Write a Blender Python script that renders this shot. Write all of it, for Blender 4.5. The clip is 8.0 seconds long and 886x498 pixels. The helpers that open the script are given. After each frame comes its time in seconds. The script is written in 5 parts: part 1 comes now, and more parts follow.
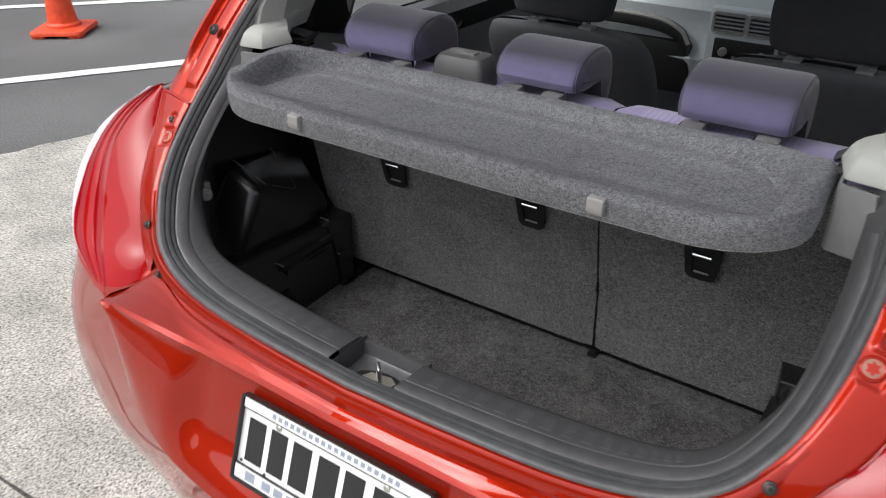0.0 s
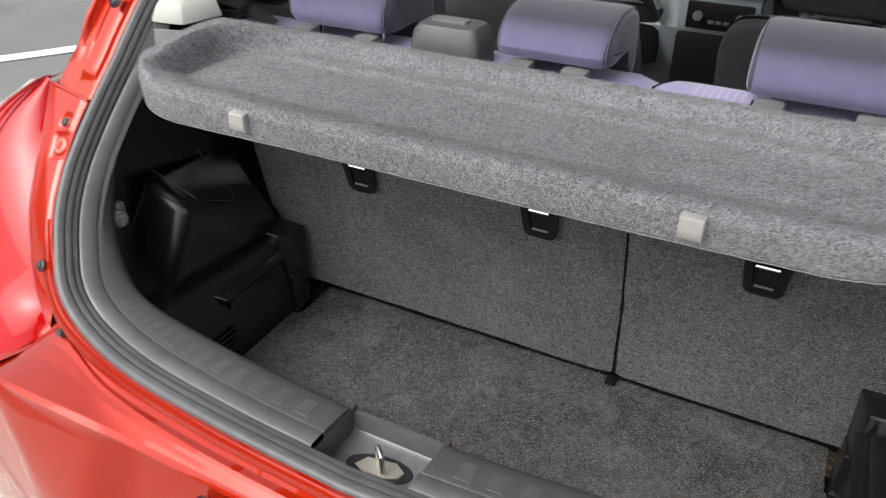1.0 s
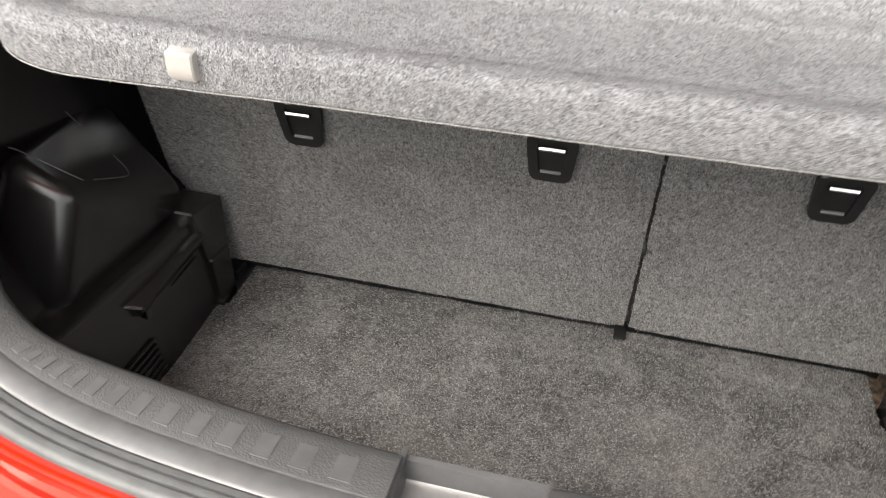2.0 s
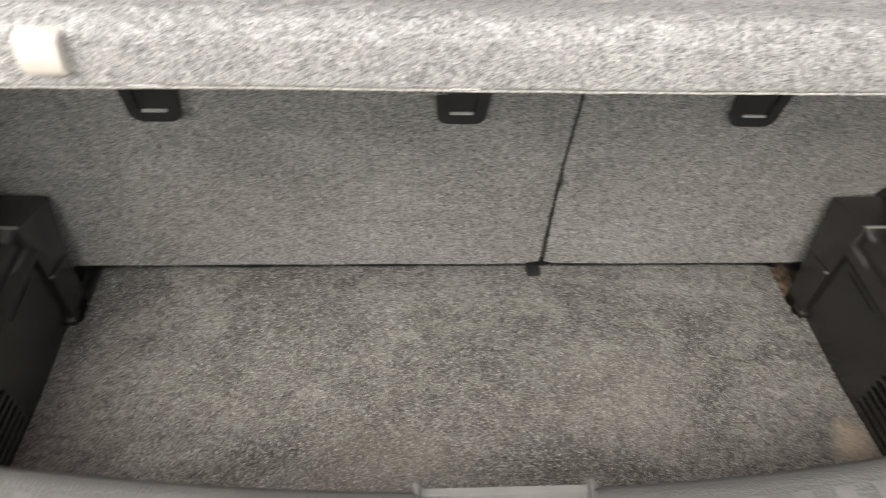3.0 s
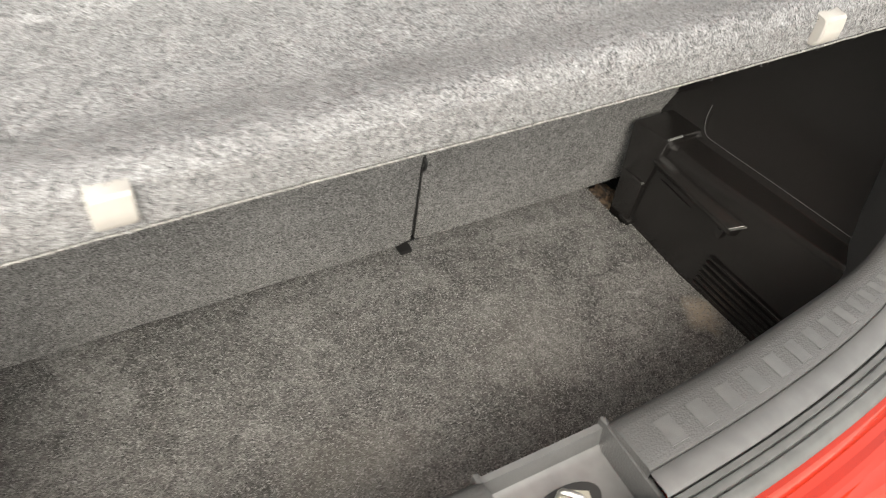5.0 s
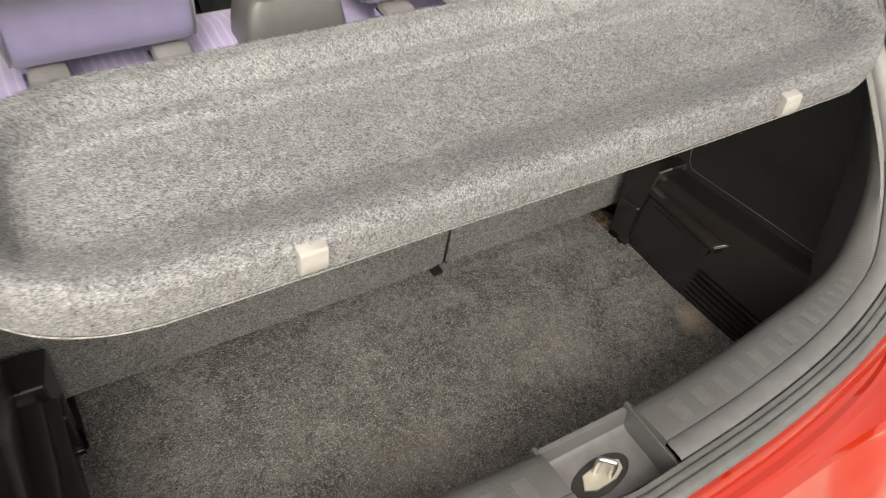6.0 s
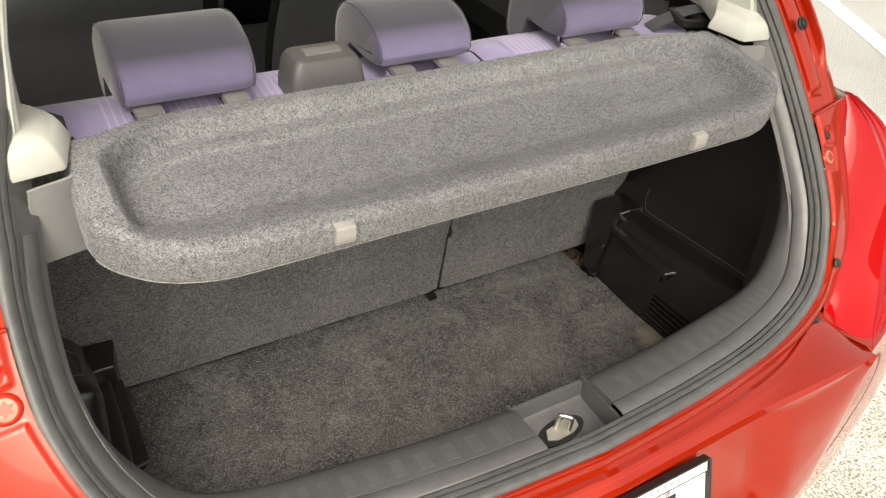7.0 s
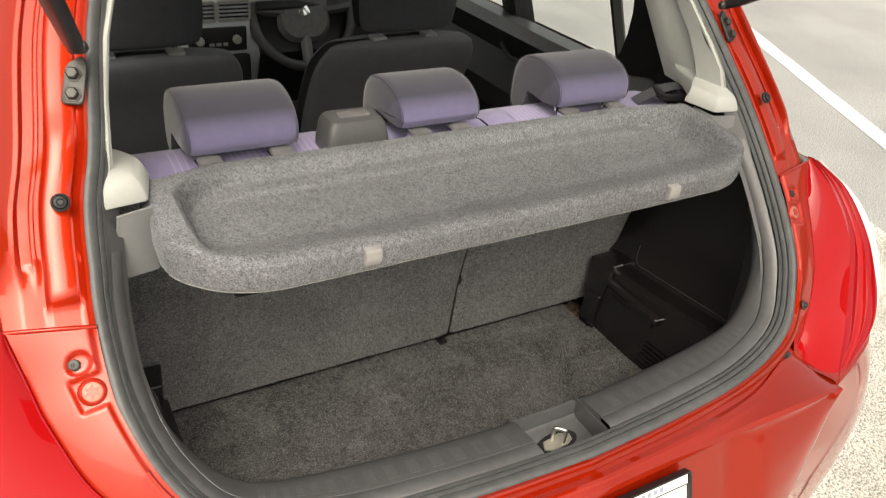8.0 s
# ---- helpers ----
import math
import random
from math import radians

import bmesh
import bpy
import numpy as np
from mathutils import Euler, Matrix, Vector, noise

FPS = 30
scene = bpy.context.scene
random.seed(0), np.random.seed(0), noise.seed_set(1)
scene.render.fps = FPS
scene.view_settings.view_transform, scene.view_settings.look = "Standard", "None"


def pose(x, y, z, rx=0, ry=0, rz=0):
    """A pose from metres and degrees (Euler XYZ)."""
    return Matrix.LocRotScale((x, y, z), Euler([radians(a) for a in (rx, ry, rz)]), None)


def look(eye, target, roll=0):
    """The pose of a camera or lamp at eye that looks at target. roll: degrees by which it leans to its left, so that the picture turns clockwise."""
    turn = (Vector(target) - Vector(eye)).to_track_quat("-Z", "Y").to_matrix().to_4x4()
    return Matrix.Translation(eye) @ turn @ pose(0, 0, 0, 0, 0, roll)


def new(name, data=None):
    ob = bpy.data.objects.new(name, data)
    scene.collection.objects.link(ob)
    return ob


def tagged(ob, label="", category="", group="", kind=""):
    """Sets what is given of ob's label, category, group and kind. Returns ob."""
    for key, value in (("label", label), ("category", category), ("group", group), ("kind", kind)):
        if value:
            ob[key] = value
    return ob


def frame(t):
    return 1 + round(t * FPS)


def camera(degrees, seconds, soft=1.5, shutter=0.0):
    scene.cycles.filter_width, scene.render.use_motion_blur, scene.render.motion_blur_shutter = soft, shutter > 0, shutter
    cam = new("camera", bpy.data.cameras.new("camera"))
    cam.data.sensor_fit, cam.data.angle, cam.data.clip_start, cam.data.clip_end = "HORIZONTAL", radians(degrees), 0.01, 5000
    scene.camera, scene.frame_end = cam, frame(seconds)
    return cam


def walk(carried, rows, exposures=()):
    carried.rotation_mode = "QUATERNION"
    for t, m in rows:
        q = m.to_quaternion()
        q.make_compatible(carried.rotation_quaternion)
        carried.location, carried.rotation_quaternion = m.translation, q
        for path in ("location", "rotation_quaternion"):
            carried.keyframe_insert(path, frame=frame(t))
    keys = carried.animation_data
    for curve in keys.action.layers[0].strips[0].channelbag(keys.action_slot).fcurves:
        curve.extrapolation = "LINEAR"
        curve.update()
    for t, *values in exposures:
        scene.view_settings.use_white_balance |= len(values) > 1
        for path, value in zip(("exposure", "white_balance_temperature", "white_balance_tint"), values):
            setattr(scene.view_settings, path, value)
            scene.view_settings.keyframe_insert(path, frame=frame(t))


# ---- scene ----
cam = camera(59.8, 8.0, soft=1.0, shutter=0.5)
PATH = [
    (0, (0.604, -0.594, 1.534), (-0.377, 0.817, 0.51), -0.5),
    (0.5, (0.48, -0.491, 1.474), (-0.433, 0.952, 0.432), -0.5),
    (1, (0.349, -0.4, 1.436), (-0.446, 1.088, 0.362), -0.3),
    (1.5, (0.215, -0.32, 1.371), (-0.4, 1.205, 0.232), 0.0),
    (1.7, (0.156, -0.293, 1.356), (-0.37, 1.238, 0.181), 0.2),
    (2.8, (-0.088, -0.155, 1.271), (-0.032, 1.326, -0.072), 3.6),
    (3, (-0.084, -0.138, 1.286), (0.06, 1.313, -0.084), 3.7),
    (3.5, (-0.053, -0.115, 1.298), (0.307, 1.264, -0.106), 4.7),
    (4, (-0.072, -0.1, 1.298), (0.469, 1.201, -0.121), 5.3),
    (4.5, (-0.164, -0.076, 1.314), (0.513, 1.154, -0.11), 5.9),
    (5, (-0.271, -0.09, 1.354), (0.486, 1.097, -0.067), 6.6),
    (6.3, (-0.465, -0.208, 1.525), (0.382, 0.987, 0.163), 7.0),
    (6.5, (-0.5, -0.261, 1.54), (0.368, 0.974, 0.228), 7.0),
    (7, (-0.545, -0.359, 1.58), (0.344, 0.939, 0.345), 6.8),
    (7.5, (-0.598, -0.44, 1.601), (0.309, 0.921, 0.45), 6.6),
    (8, (-0.64, -0.512, 1.619), (0.275, 0.915, 0.558), 6.4),
]
PART_EXPOSURE = [
    (0.0, 0.32, 6250, 10), (1.0, 0.96, 6350, 9), (1.7, 1.62, 6700, 9), (2.8, 2.12, 7080, 7), (4.0, 2.08, 7120, 7), (5.2, 1.82, 7150, 6), (6.3, 1.36, 7380, 6), (7.0, 1.12, 7350, 6), (8.0, 0.86, 7300, 7),
]
walk(cam, [(t, look(eye, target, roll)) for t, eye, target, roll in PATH], PART_EXPOSURE)

# ---- world and light ----
world = bpy.data.worlds.new("overcast_sky")
scene.world = world
world.use_nodes = True
wn, wl = world.node_tree.nodes, world.node_tree.links
sky = wn.new("ShaderNodeTexSky")
sky.sky_type, sky.sun_disc = "NISHITA", False
sky.sun_elevation, sky.sun_rotation = radians(54), radians(209)
sky.air_density, sky.dust_density, sky.ozone_density = 1.0, 6.0, 0.6
pale = wn.new("ShaderNodeHueSaturation")
pale.inputs["Saturation"].default_value = 0.25
wl.new(sky.outputs[0], pale.inputs["Color"])
wl.new(pale.outputs[0], wn["Background"].inputs["Color"])
wn["Background"].inputs["Strength"].default_value = 0.15

sun = new("sun", bpy.data.lights.new("sun", "SUN"))
sun.data.energy, sun.data.angle, sun.data.color = 0.74, radians(60), (1.0, 0.97, 0.92)
sun.matrix_world = look((-2.9, -5.2, 8.2), (0, 0, 0))


# ---- materials ----
def material(name, colour, rough=0.6, metal=0.0, coat=0.0, spec=0.5):
    m = bpy.data.materials.new(name)
    m.use_nodes = True
    b = m.node_tree.nodes["Principled BSDF"]
    b.inputs["Base Color"].default_value = (*colour, 1)
    b.inputs["Roughness"].default_value = rough
    b.inputs["Metallic"].default_value = metal
    b.inputs["Coat Weight"].default_value = coat
    b.inputs["Coat Roughness"].default_value = 0.03
    b.inputs["Specular IOR Level"].default_value = spec
    return m


def node(m, kind, **values):
    n = m.node_tree.nodes.new(kind)
    for key, value in values.items():
        n.inputs[key.replace("_", " ")].default_value = value
    return n


def coords(m, scale=(1, 1, 1), which="Object"):
    t = m.node_tree.nodes.new("ShaderNodeTexCoord")
    mp = m.node_tree.nodes.new("ShaderNodeMapping")
    mp.inputs["Scale"].default_value = scale
    m.node_tree.links.new(t.outputs[which], mp.inputs["Vector"])
    return mp.outputs[0]


def speckle(m, low, high, scale, lo=0.35, hi=0.65, detail=4.0, stretch=(1, 1, 1), scale2=6.0, amount2=0.25):
    """Colour between low and high by fine noise, with a slow blotchy second scale over it."""
    lk = m.node_tree.links
    v = coords(m, stretch)
    n1 = node(m, "ShaderNodeTexNoise", Scale=scale, Detail=detail)
    lk.new(v, n1.inputs["Vector"])
    r = m.node_tree.nodes.new("ShaderNodeValToRGB")
    r.color_ramp.elements[0].position, r.color_ramp.elements[1].position = lo, hi
    r.color_ramp.elements[0].color, r.color_ramp.elements[1].color = (*low, 1), (*high, 1)
    lk.new(n1.outputs["Fac"], r.inputs["Fac"])
    n2 = node(m, "ShaderNodeTexNoise", Scale=scale2, Detail=3.0)
    lk.new(coords(m), n2.inputs["Vector"])
    mr = node(m, "ShaderNodeMapRange", From_Min=0.3, From_Max=0.7, To_Min=1.0 - amount2, To_Max=1.0 + amount2)
    lk.new(n2.outputs["Fac"], mr.inputs["Value"])
    mx = m.node_tree.nodes.new("ShaderNodeMix")
    mx.data_type, mx.blend_type = "RGBA", "MULTIPLY"
    mx.inputs["Factor"].default_value = 1.0
    lk.new(r.outputs[0], mx.inputs["A"])
    lk.new(mr.outputs[0], mx.inputs["B"])
    lk.new(mx.outputs["Result"], m.node_tree.nodes["Principled BSDF"].inputs["Base Color"])
    return n1, mx


def bump(m, source, strength=0.3, distance=0.001):
    b = node(m, "ShaderNodeBump", Strength=strength, Distance=distance)
    m.node_tree.links.new(source, b.inputs["Height"])
    m.node_tree.links.new(b.outputs[0], m.node_tree.nodes["Principled BSDF"].inputs["Normal"])


def noise_bump(m, scale, strength, distance, detail=3.0, stretch=(1, 1, 1)):
    n = node(m, "ShaderNodeTexNoise", Scale=scale, Detail=detail)
    m.node_tree.links.new(coords(m, stretch), n.inputs["Vector"])
    bump(m, n.outputs["Fac"], strength, distance)


def felt(name, low, high, scale, stretch=(1, 1, 1), strength=0.6, lo=0.36, hi=0.66, swirl=0.0, clump=0.05, flecks=0.0, sheen=0.35, coarse=45.0):
    """Needled fibre: fine grain with slow clumps, and bright single fibres where flecks is given."""
    m = material(name, high, 1.0, spec=0.12)
    lk, nd = m.node_tree.links, m.node_tree.nodes
    b = nd["Principled BSDF"]
    b.inputs["Sheen Weight"].default_value = sheen
    b.inputs["Sheen Roughness"].default_value = 0.5
    n, mx = speckle(m, low, high, scale, lo, hi, 3.0, stretch, coarse, clump)
    n.inputs["Distortion"].default_value = swirl
    bump(m, n.outputs["Fac"], strength, 0.0015)
    if flecks:
        f = node(m, "ShaderNodeTexNoise", Scale=scale * 0.8, Detail=1.0)
        f.inputs["Distortion"].default_value = 2.5
        lk.new(coords(m, (1.0, 0.3, 0.6)), f.inputs["Vector"])
        r = node(m, "ShaderNodeMapRange", From_Min=0.62, From_Max=0.74, To_Min=0.0, To_Max=flecks)
        lk.new(f.outputs["Fac"], r.inputs["Value"])
        ad = nd.new("ShaderNodeMix")
        ad.data_type = "RGBA"
        ad.inputs["B"].default_value = (0.75, 0.75, 0.77, 1)
        lk.new(r.outputs[0], ad.inputs["Factor"])
        lk.new(mx.outputs["Result"], ad.inputs["A"])
        lk.new(ad.outputs["Result"], b.inputs["Base Color"])
    return m


def fibre_mix(name, low, high):
    """Loose fibres, each of its own shade."""
    m = material(name, high, 0.8, spec=0.3)
    g = m.node_tree.nodes.new("ShaderNodeNewGeometry")
    r = m.node_tree.nodes.new("ShaderNodeValToRGB")
    r.color_ramp.elements[0].color, r.color_ramp.elements[1].color = (*low, 1), (*high, 1)
    m.node_tree.links.new(g.outputs["Random Per Island"], r.inputs["Fac"])
    m.node_tree.links.new(r.outputs[0], m.node_tree.nodes["Principled BSDF"].inputs["Base Color"])
    return m


def paint(name, colour, coat=1.0, haze=0.0):
    """Clear-coated colour: fine flake in the base, a hard coat with faint dust."""
    m = material(name, colour, 0.42, 0.55, coat, 0.05)
    m.node_tree.nodes["Principled BSDF"].inputs["Coat IOR"].default_value = 1.5
    lk = m.node_tree.links
    speckle(m, tuple(c * 0.9 for c in colour), tuple(min(1, c * 1.1) for c in colour), 1400.0, 0.3, 0.7, 2.0, (1, 1, 1), 2.5, 0.05)
    n = node(m, "ShaderNodeTexNoise", Scale=7.0, Detail=6.0)
    lk.new(coords(m), n.inputs["Vector"])
    mr = node(m, "ShaderNodeMapRange", From_Min=0.4, From_Max=0.75, To_Min=0.015 + haze, To_Max=0.05 + haze)
    lk.new(n.outputs["Fac"], mr.inputs["Value"])
    lk.new(mr.outputs[0], m.node_tree.nodes["Principled BSDF"].inputs["Coat Roughness"])
    return m


def grain(name, colour, rough, scale=900.0, strength=0.35, distance=0.0006, vary=0.12):
    """Moulded plastic with a leather grain."""
    m = material(name, colour, rough)
    speckle(m, tuple(c * (1 - vary) for c in colour), tuple(c * (1 + vary) for c in colour), 60.0, 0.35, 0.65, 4.0, (1, 1, 1), 5.0, vary)
    v = node(m, "ShaderNodeTexVoronoi", Scale=scale)
    m.node_tree.links.new(coords(m), v.inputs["Vector"])
    bump(m, v.outputs["Distance"], strength, distance)
    return m


RED = paint("red_metallic_paint", (0.36, 0.0145, 0.0018))
RED_FLANGE = paint("lamp_flange_red", (0.46, 0.020, 0.0045), 0.9, 0.05)
RED_DULL = paint("unpolished_red_paint", (0.45, 0.023, 0.0045), 0.85, 0.06)
RUBBER = grain("black_rubber_seal", (0.080, 0.082, 0.083), 0.44, 300.0, 0.1)
TRIM = grain("dark_grey_sill_plastic", (0.064, 0.064, 0.065), 0.40, 480.0, 0.45, 0.0008, 0.06)
TRIM_SMOOTH = grain("smooth_dark_grey_plastic", (0.084, 0.084, 0.086), 0.36, 1500.0, 0.15, 0.0003)
BLACK = grain("black_moulded_plastic", (0.0115, 0.0102, 0.0098), 0.27, 700.0, 0.06, 0.0001, 0.06)
DARK = grain("matt_black_plastic", (0.014, 0.014, 0.0145), 0.5, 700.0, 0.2, 0.0004)
BLACK.node_tree.nodes["Principled BSDF"].inputs["Specular IOR Level"].default_value = 0.9
for m_ in (TRIM, TRIM_SMOOTH):
    m_.node_tree.nodes["Principled BSDF"].inputs["Specular IOR Level"].default_value = 0.9
CARPET = felt("dark_boot_carpet", (0.026, 0.0256, 0.0254), (0.325, 0.319, 0.315), 520.0, (1, 1, 1), 0.9, 0.30, 0.70, 0.9, 0.22, sheen=0.0, coarse=120.0)
SHELF = felt("grey_shelf_felt", (0.040, 0.041, 0.045), (0.435, 0.441, 0.460), 760.0, (1, 0.7, 1), 0.45, 0.29, 0.71, 0.8, 0.18, sheen=0.12, coarse=150.0)
FIBRE = fibre_mix("loose_grey_fibre", (0.045, 0.045, 0.048), (0.42, 0.425, 0.442))
FIBRE_EDGE = felt("pale_cut_felt", (0.16, 0.16, 0.16), (0.38, 0.37, 0.36), 700.0, sheen=0.0)
FIBRE_DARK = fibre_mix("loose_dark_fibre", (0.02, 0.02, 0.0205), (0.45, 0.444, 0.44))
CHARCOAL = felt("charcoal_seat_cloth", (0.054, 0.055, 0.060), (0.072, 0.073, 0.079), 1500.0, (1, 1, 1), 0.15, sheen=0.05)
PALE = grain("pale_grey_pillar_plastic", (0.49, 0.50, 0.465), 0.55, 1200.0, 0.2, 0.0003, 0.02)
MIDGREY = grain("mid_grey_plastic", (0.26, 0.26, 0.26), 0.6, 900.0, 0.3, 0.0005, 0.03)
CLIPGREY = grain("grey_hook_plastic", (0.36, 0.35, 0.335), 0.5, 900.0, 0.1, 0.0003, 0.05)
STOPFACE = grain("worn_pink_stop_face", (0.42, 0.19, 0.13), 0.4, 500.0, 0.2, 0.0003, 0.05)
STEEL = material("zinc_plated_steel", (0.68, 0.67, 0.64), 0.35, 1.0)
DULLBOLT = material("dull_bolt_steel", (0.085, 0.082, 0.076), 0.5, 0.8)
BRASSY = material("yellow_passivated_plate", (0.44, 0.42, 0.36), 0.5, 0.55)
CHROME = material("chrome_bar", (0.8, 0.8, 0.8), 0.15, 1.0)
WHITE = material("white_plate_paint", (0.78, 0.78, 0.77), 0.35)
INK = material("black_plate_ink", (0.02, 0.02, 0.022), 0.4)
GREYINK = material("grey_blue_print", (0.30, 0.33, 0.40), 0.5)
for m_, s_ in ((STEEL, 60.0), (DULLBOLT, 200.0), (BRASSY, 90.0), (WHITE, 40.0)):
    noise_bump(m_, s_, 0.2, 0.0006)


def lens(name, colour, rough=0.08):
    m = material(name, colour, rough, 0.0, 0.0, 0.34)
    noise_bump(m, 9.0, 0.01, 0.001)
    return m


LENS_RED = lens("red_lamp_lens", (0.37, 0.004, 0.006), 0.02)
LENS_DEEP = lens("deep_red_ribbed_lens", (0.30, 0.002, 0.006), 0.03)
LENS_CLEAR = lens("milky_clear_lens", (0.74, 0.73, 0.72), 0.15)


def clear_glass():
    m = bpy.data.materials.new("tinted_window_glass")
    m.use_nodes = True
    nd, lk = m.node_tree.nodes, m.node_tree.links
    tr, gl, mx, lw = nd.new("ShaderNodeBsdfTransparent"), nd.new("ShaderNodeBsdfGlossy"), nd.new("ShaderNodeMixShader"), nd.new("ShaderNodeLayerWeight")
    pw = nd.new("ShaderNodeMath")
    pw.operation = "POWER"
    pw.inputs[1].default_value = 4.0
    ad = nd.new("ShaderNodeMath")
    ad.operation = "MULTIPLY_ADD"
    ad.inputs[1].default_value, ad.inputs[2].default_value = 0.5, 0.05
    tr.inputs[0].default_value = (0.9, 0.93, 0.91, 1)
    gl.inputs["Roughness"].default_value = 0.02
    lk.new(lw.outputs["Facing"], pw.inputs[0])
    lk.new(pw.outputs[0], ad.inputs[0])
    lk.new(ad.outputs[0], mx.inputs[0])
    lk.new(tr.outputs[0], mx.inputs[1])
    lk.new(gl.outputs[0], mx.inputs[2])
    lk.new(mx.outputs[0], nd["Material Output"].inputs[0])
    return m


GLASS = clear_glass()


def asphalt():
    m = material("grey_asphalt", (0.06, 0.06, 0.06), 0.9)
    n, _ = speckle(m, (0.075, 0.075, 0.074), (0.21, 0.208, 0.203), 150.0, 0.36, 0.64, 5.0, (1, 1, 1), 0.9, 0.2)
    bump(m, n.outputs["Fac"], 0.6, 0.006)
    return m


def concrete():
    m = material("exposed_aggregate_concrete", (0.4, 0.39, 0.36), 0.9)
    n, mx = speckle(m, (0.085, 0.077, 0.058), (0.70, 0.675, 0.61), 150.0, 0.38, 0.57, 6.0, (1, 1, 1), 3.0, 0.26)
    n.inputs["Roughness"].default_value, n.inputs["Distortion"].default_value = 0.72, 0.5
    bump(m, n.outputs["Fac"], 0.7, 0.006)
    return m


ASPHALT, CONCRETE = asphalt(), concrete()
LINE = material("white_road_paint", (0.72, 0.72, 0.70), 0.8)
speckle(LINE, (0.5, 0.5, 0.49), (0.76, 0.76, 0.74), 90.0, 0.25, 0.45, 5.0, (1, 1, 1), 3.0, 0.1)
ORANGE = material("orange_cone_plastic", (0.85, 0.085, 0.02), 0.5)
speckle(ORANGE, (0.72, 0.07, 0.018), (0.9, 0.1, 0.03), 30.0, 0.3, 0.7, 4.0, (1, 1, 1), 4.0, 0.1)


# ---- building helpers ----
def part(name, bm, mat, parent, label="", smooth=True):
    me = bpy.data.meshes.new(name)
    bmesh.ops.recalc_face_normals(bm, faces=bm.faces)
    bm.to_mesh(me)
    bm.free()
    if smooth:
        me.shade_smooth()
        me.set_sharp_from_angle(angle=radians(38))
    me.materials.append(mat)
    ob = new(name, me)
    ob.parent = parent
    if label:
        ob["label"] = label
    return ob


def thing(name, label, category, group="", kind="", at=(0, 0, 0)):
    ob = new(name)
    ob.location = at
    ob.empty_display_size = 0.05
    return tagged(ob, label, category, group, kind)


def spline(ctrl, n, u0=0.0, u1=None):
    """n points on a Catmull-Rom curve through ctrl, even in the control index."""
    c = [Vector(p) for p in ctrl]
    last = len(c) - 1
    u1 = last if u1 is None else u1
    out = []
    for k in range(n):
        u = u0 + (u1 - u0) * k / (n - 1)
        i = min(int(u), last - 1)
        t = u - i
        p1, p2 = c[i], c[i + 1]
        p0 = c[i - 1] if i > 0 else p1 * 2 - p2
        p3 = c[i + 2] if i + 2 <= last else p2 * 2 - p1
        out.append(0.5 * ((2 * p1) + (p2 - p0) * t + (2 * p0 - 5 * p1 + 4 * p2 - p3) * t * t + (3 * p1 - p0 - 3 * p2 + p3) * t ** 3))
    return out


def inset(z):
    """How much further in the near-side upper pillar stands than its mirror image."""
    return .015 * max(0.0, min(1.0, (z - .95) / .12))


def flip(points):
    return [Vector((inset(p[2]) - p[0], p[1], p[2])) for p in points]


def sheet(rows, bm=None, close=False, caps=False):
    """A grid of faces through rows of points; close joins each row's ends, caps fills the first and last row."""
    bm = bm or bmesh.new()
    vs = [[bm.verts.new(p) for p in row] for row in rows]
    for a, b in zip(vs, vs[1:]):
        m = len(a)
        for i in range(m if close else m - 1):
            j = (i + 1) % m
            try:
                bm.faces.new((a[i], a[j], b[j], b[i]))
            except ValueError:
                pass
    if caps:
        bm.faces.new(vs[0])
        bm.faces.new(list(reversed(vs[-1])))
    bmesh.ops.remove_doubles(bm, verts=bm.verts, dist=0.00002)
    return bm


def thick(bm, depth):
    """Gives an open sheet a body of that depth."""
    bmesh.ops.recalc_face_normals(bm, faces=bm.faces)
    bmesh.ops.solidify(bm, geom=bm.faces[:] + bm.edges[:] + bm.verts[:], thickness=depth)
    return bm


def box(bm, lo, hi, bevel=0.0, m=None, segments=2):
    made = bmesh.ops.create_cube(bm, size=1.0)["verts"]
    for v in made:
        v.co = Vector([(lo[i] + hi[i]) / 2 + v.co[i] * (hi[i] - lo[i]) for i in range(3)])
    if bevel:
        edges = list({e for v in made for e in v.link_edges})
        res = bmesh.ops.bevel(bm, geom=edges, offset=bevel, segments=segments, profile=0.6, affect="EDGES")
        made = list({v for f in res["faces"] for v in f.verts} | {v for v in made if v.is_valid})
    if m is not None:
        bmesh.ops.transform(bm, matrix=m, verts=[v for v in made if v.is_valid])
    return bm


def boxed(lo, hi, bevel=0.0, m=None):
    return box(bmesh.new(), lo, hi, bevel, m)


def rod(bm, path, radius, sides=10):
    """A round bar along a path; radius may be a list, one for each point."""
    path = [Vector(p) for p in path]
    rows = []
    ref = None
    for i, p in enumerate(path):
        d = (path[min(i + 1, len(path) - 1)] - path[max(i - 1, 0)]).normalized()
        if ref is None:
            ref = d.orthogonal().normalized()
        ref = (ref - d * ref.dot(d)).normalized()
        side = d.cross(ref)
        r = radius[i] if isinstance(radius, (list, tuple)) else radius
        rows.append([p + (ref * math.cos(a) + side * math.sin(a)) * r for a in [2 * math.pi * k / sides for k in range(sides)]])
    return sheet(rows, bm, True, True)


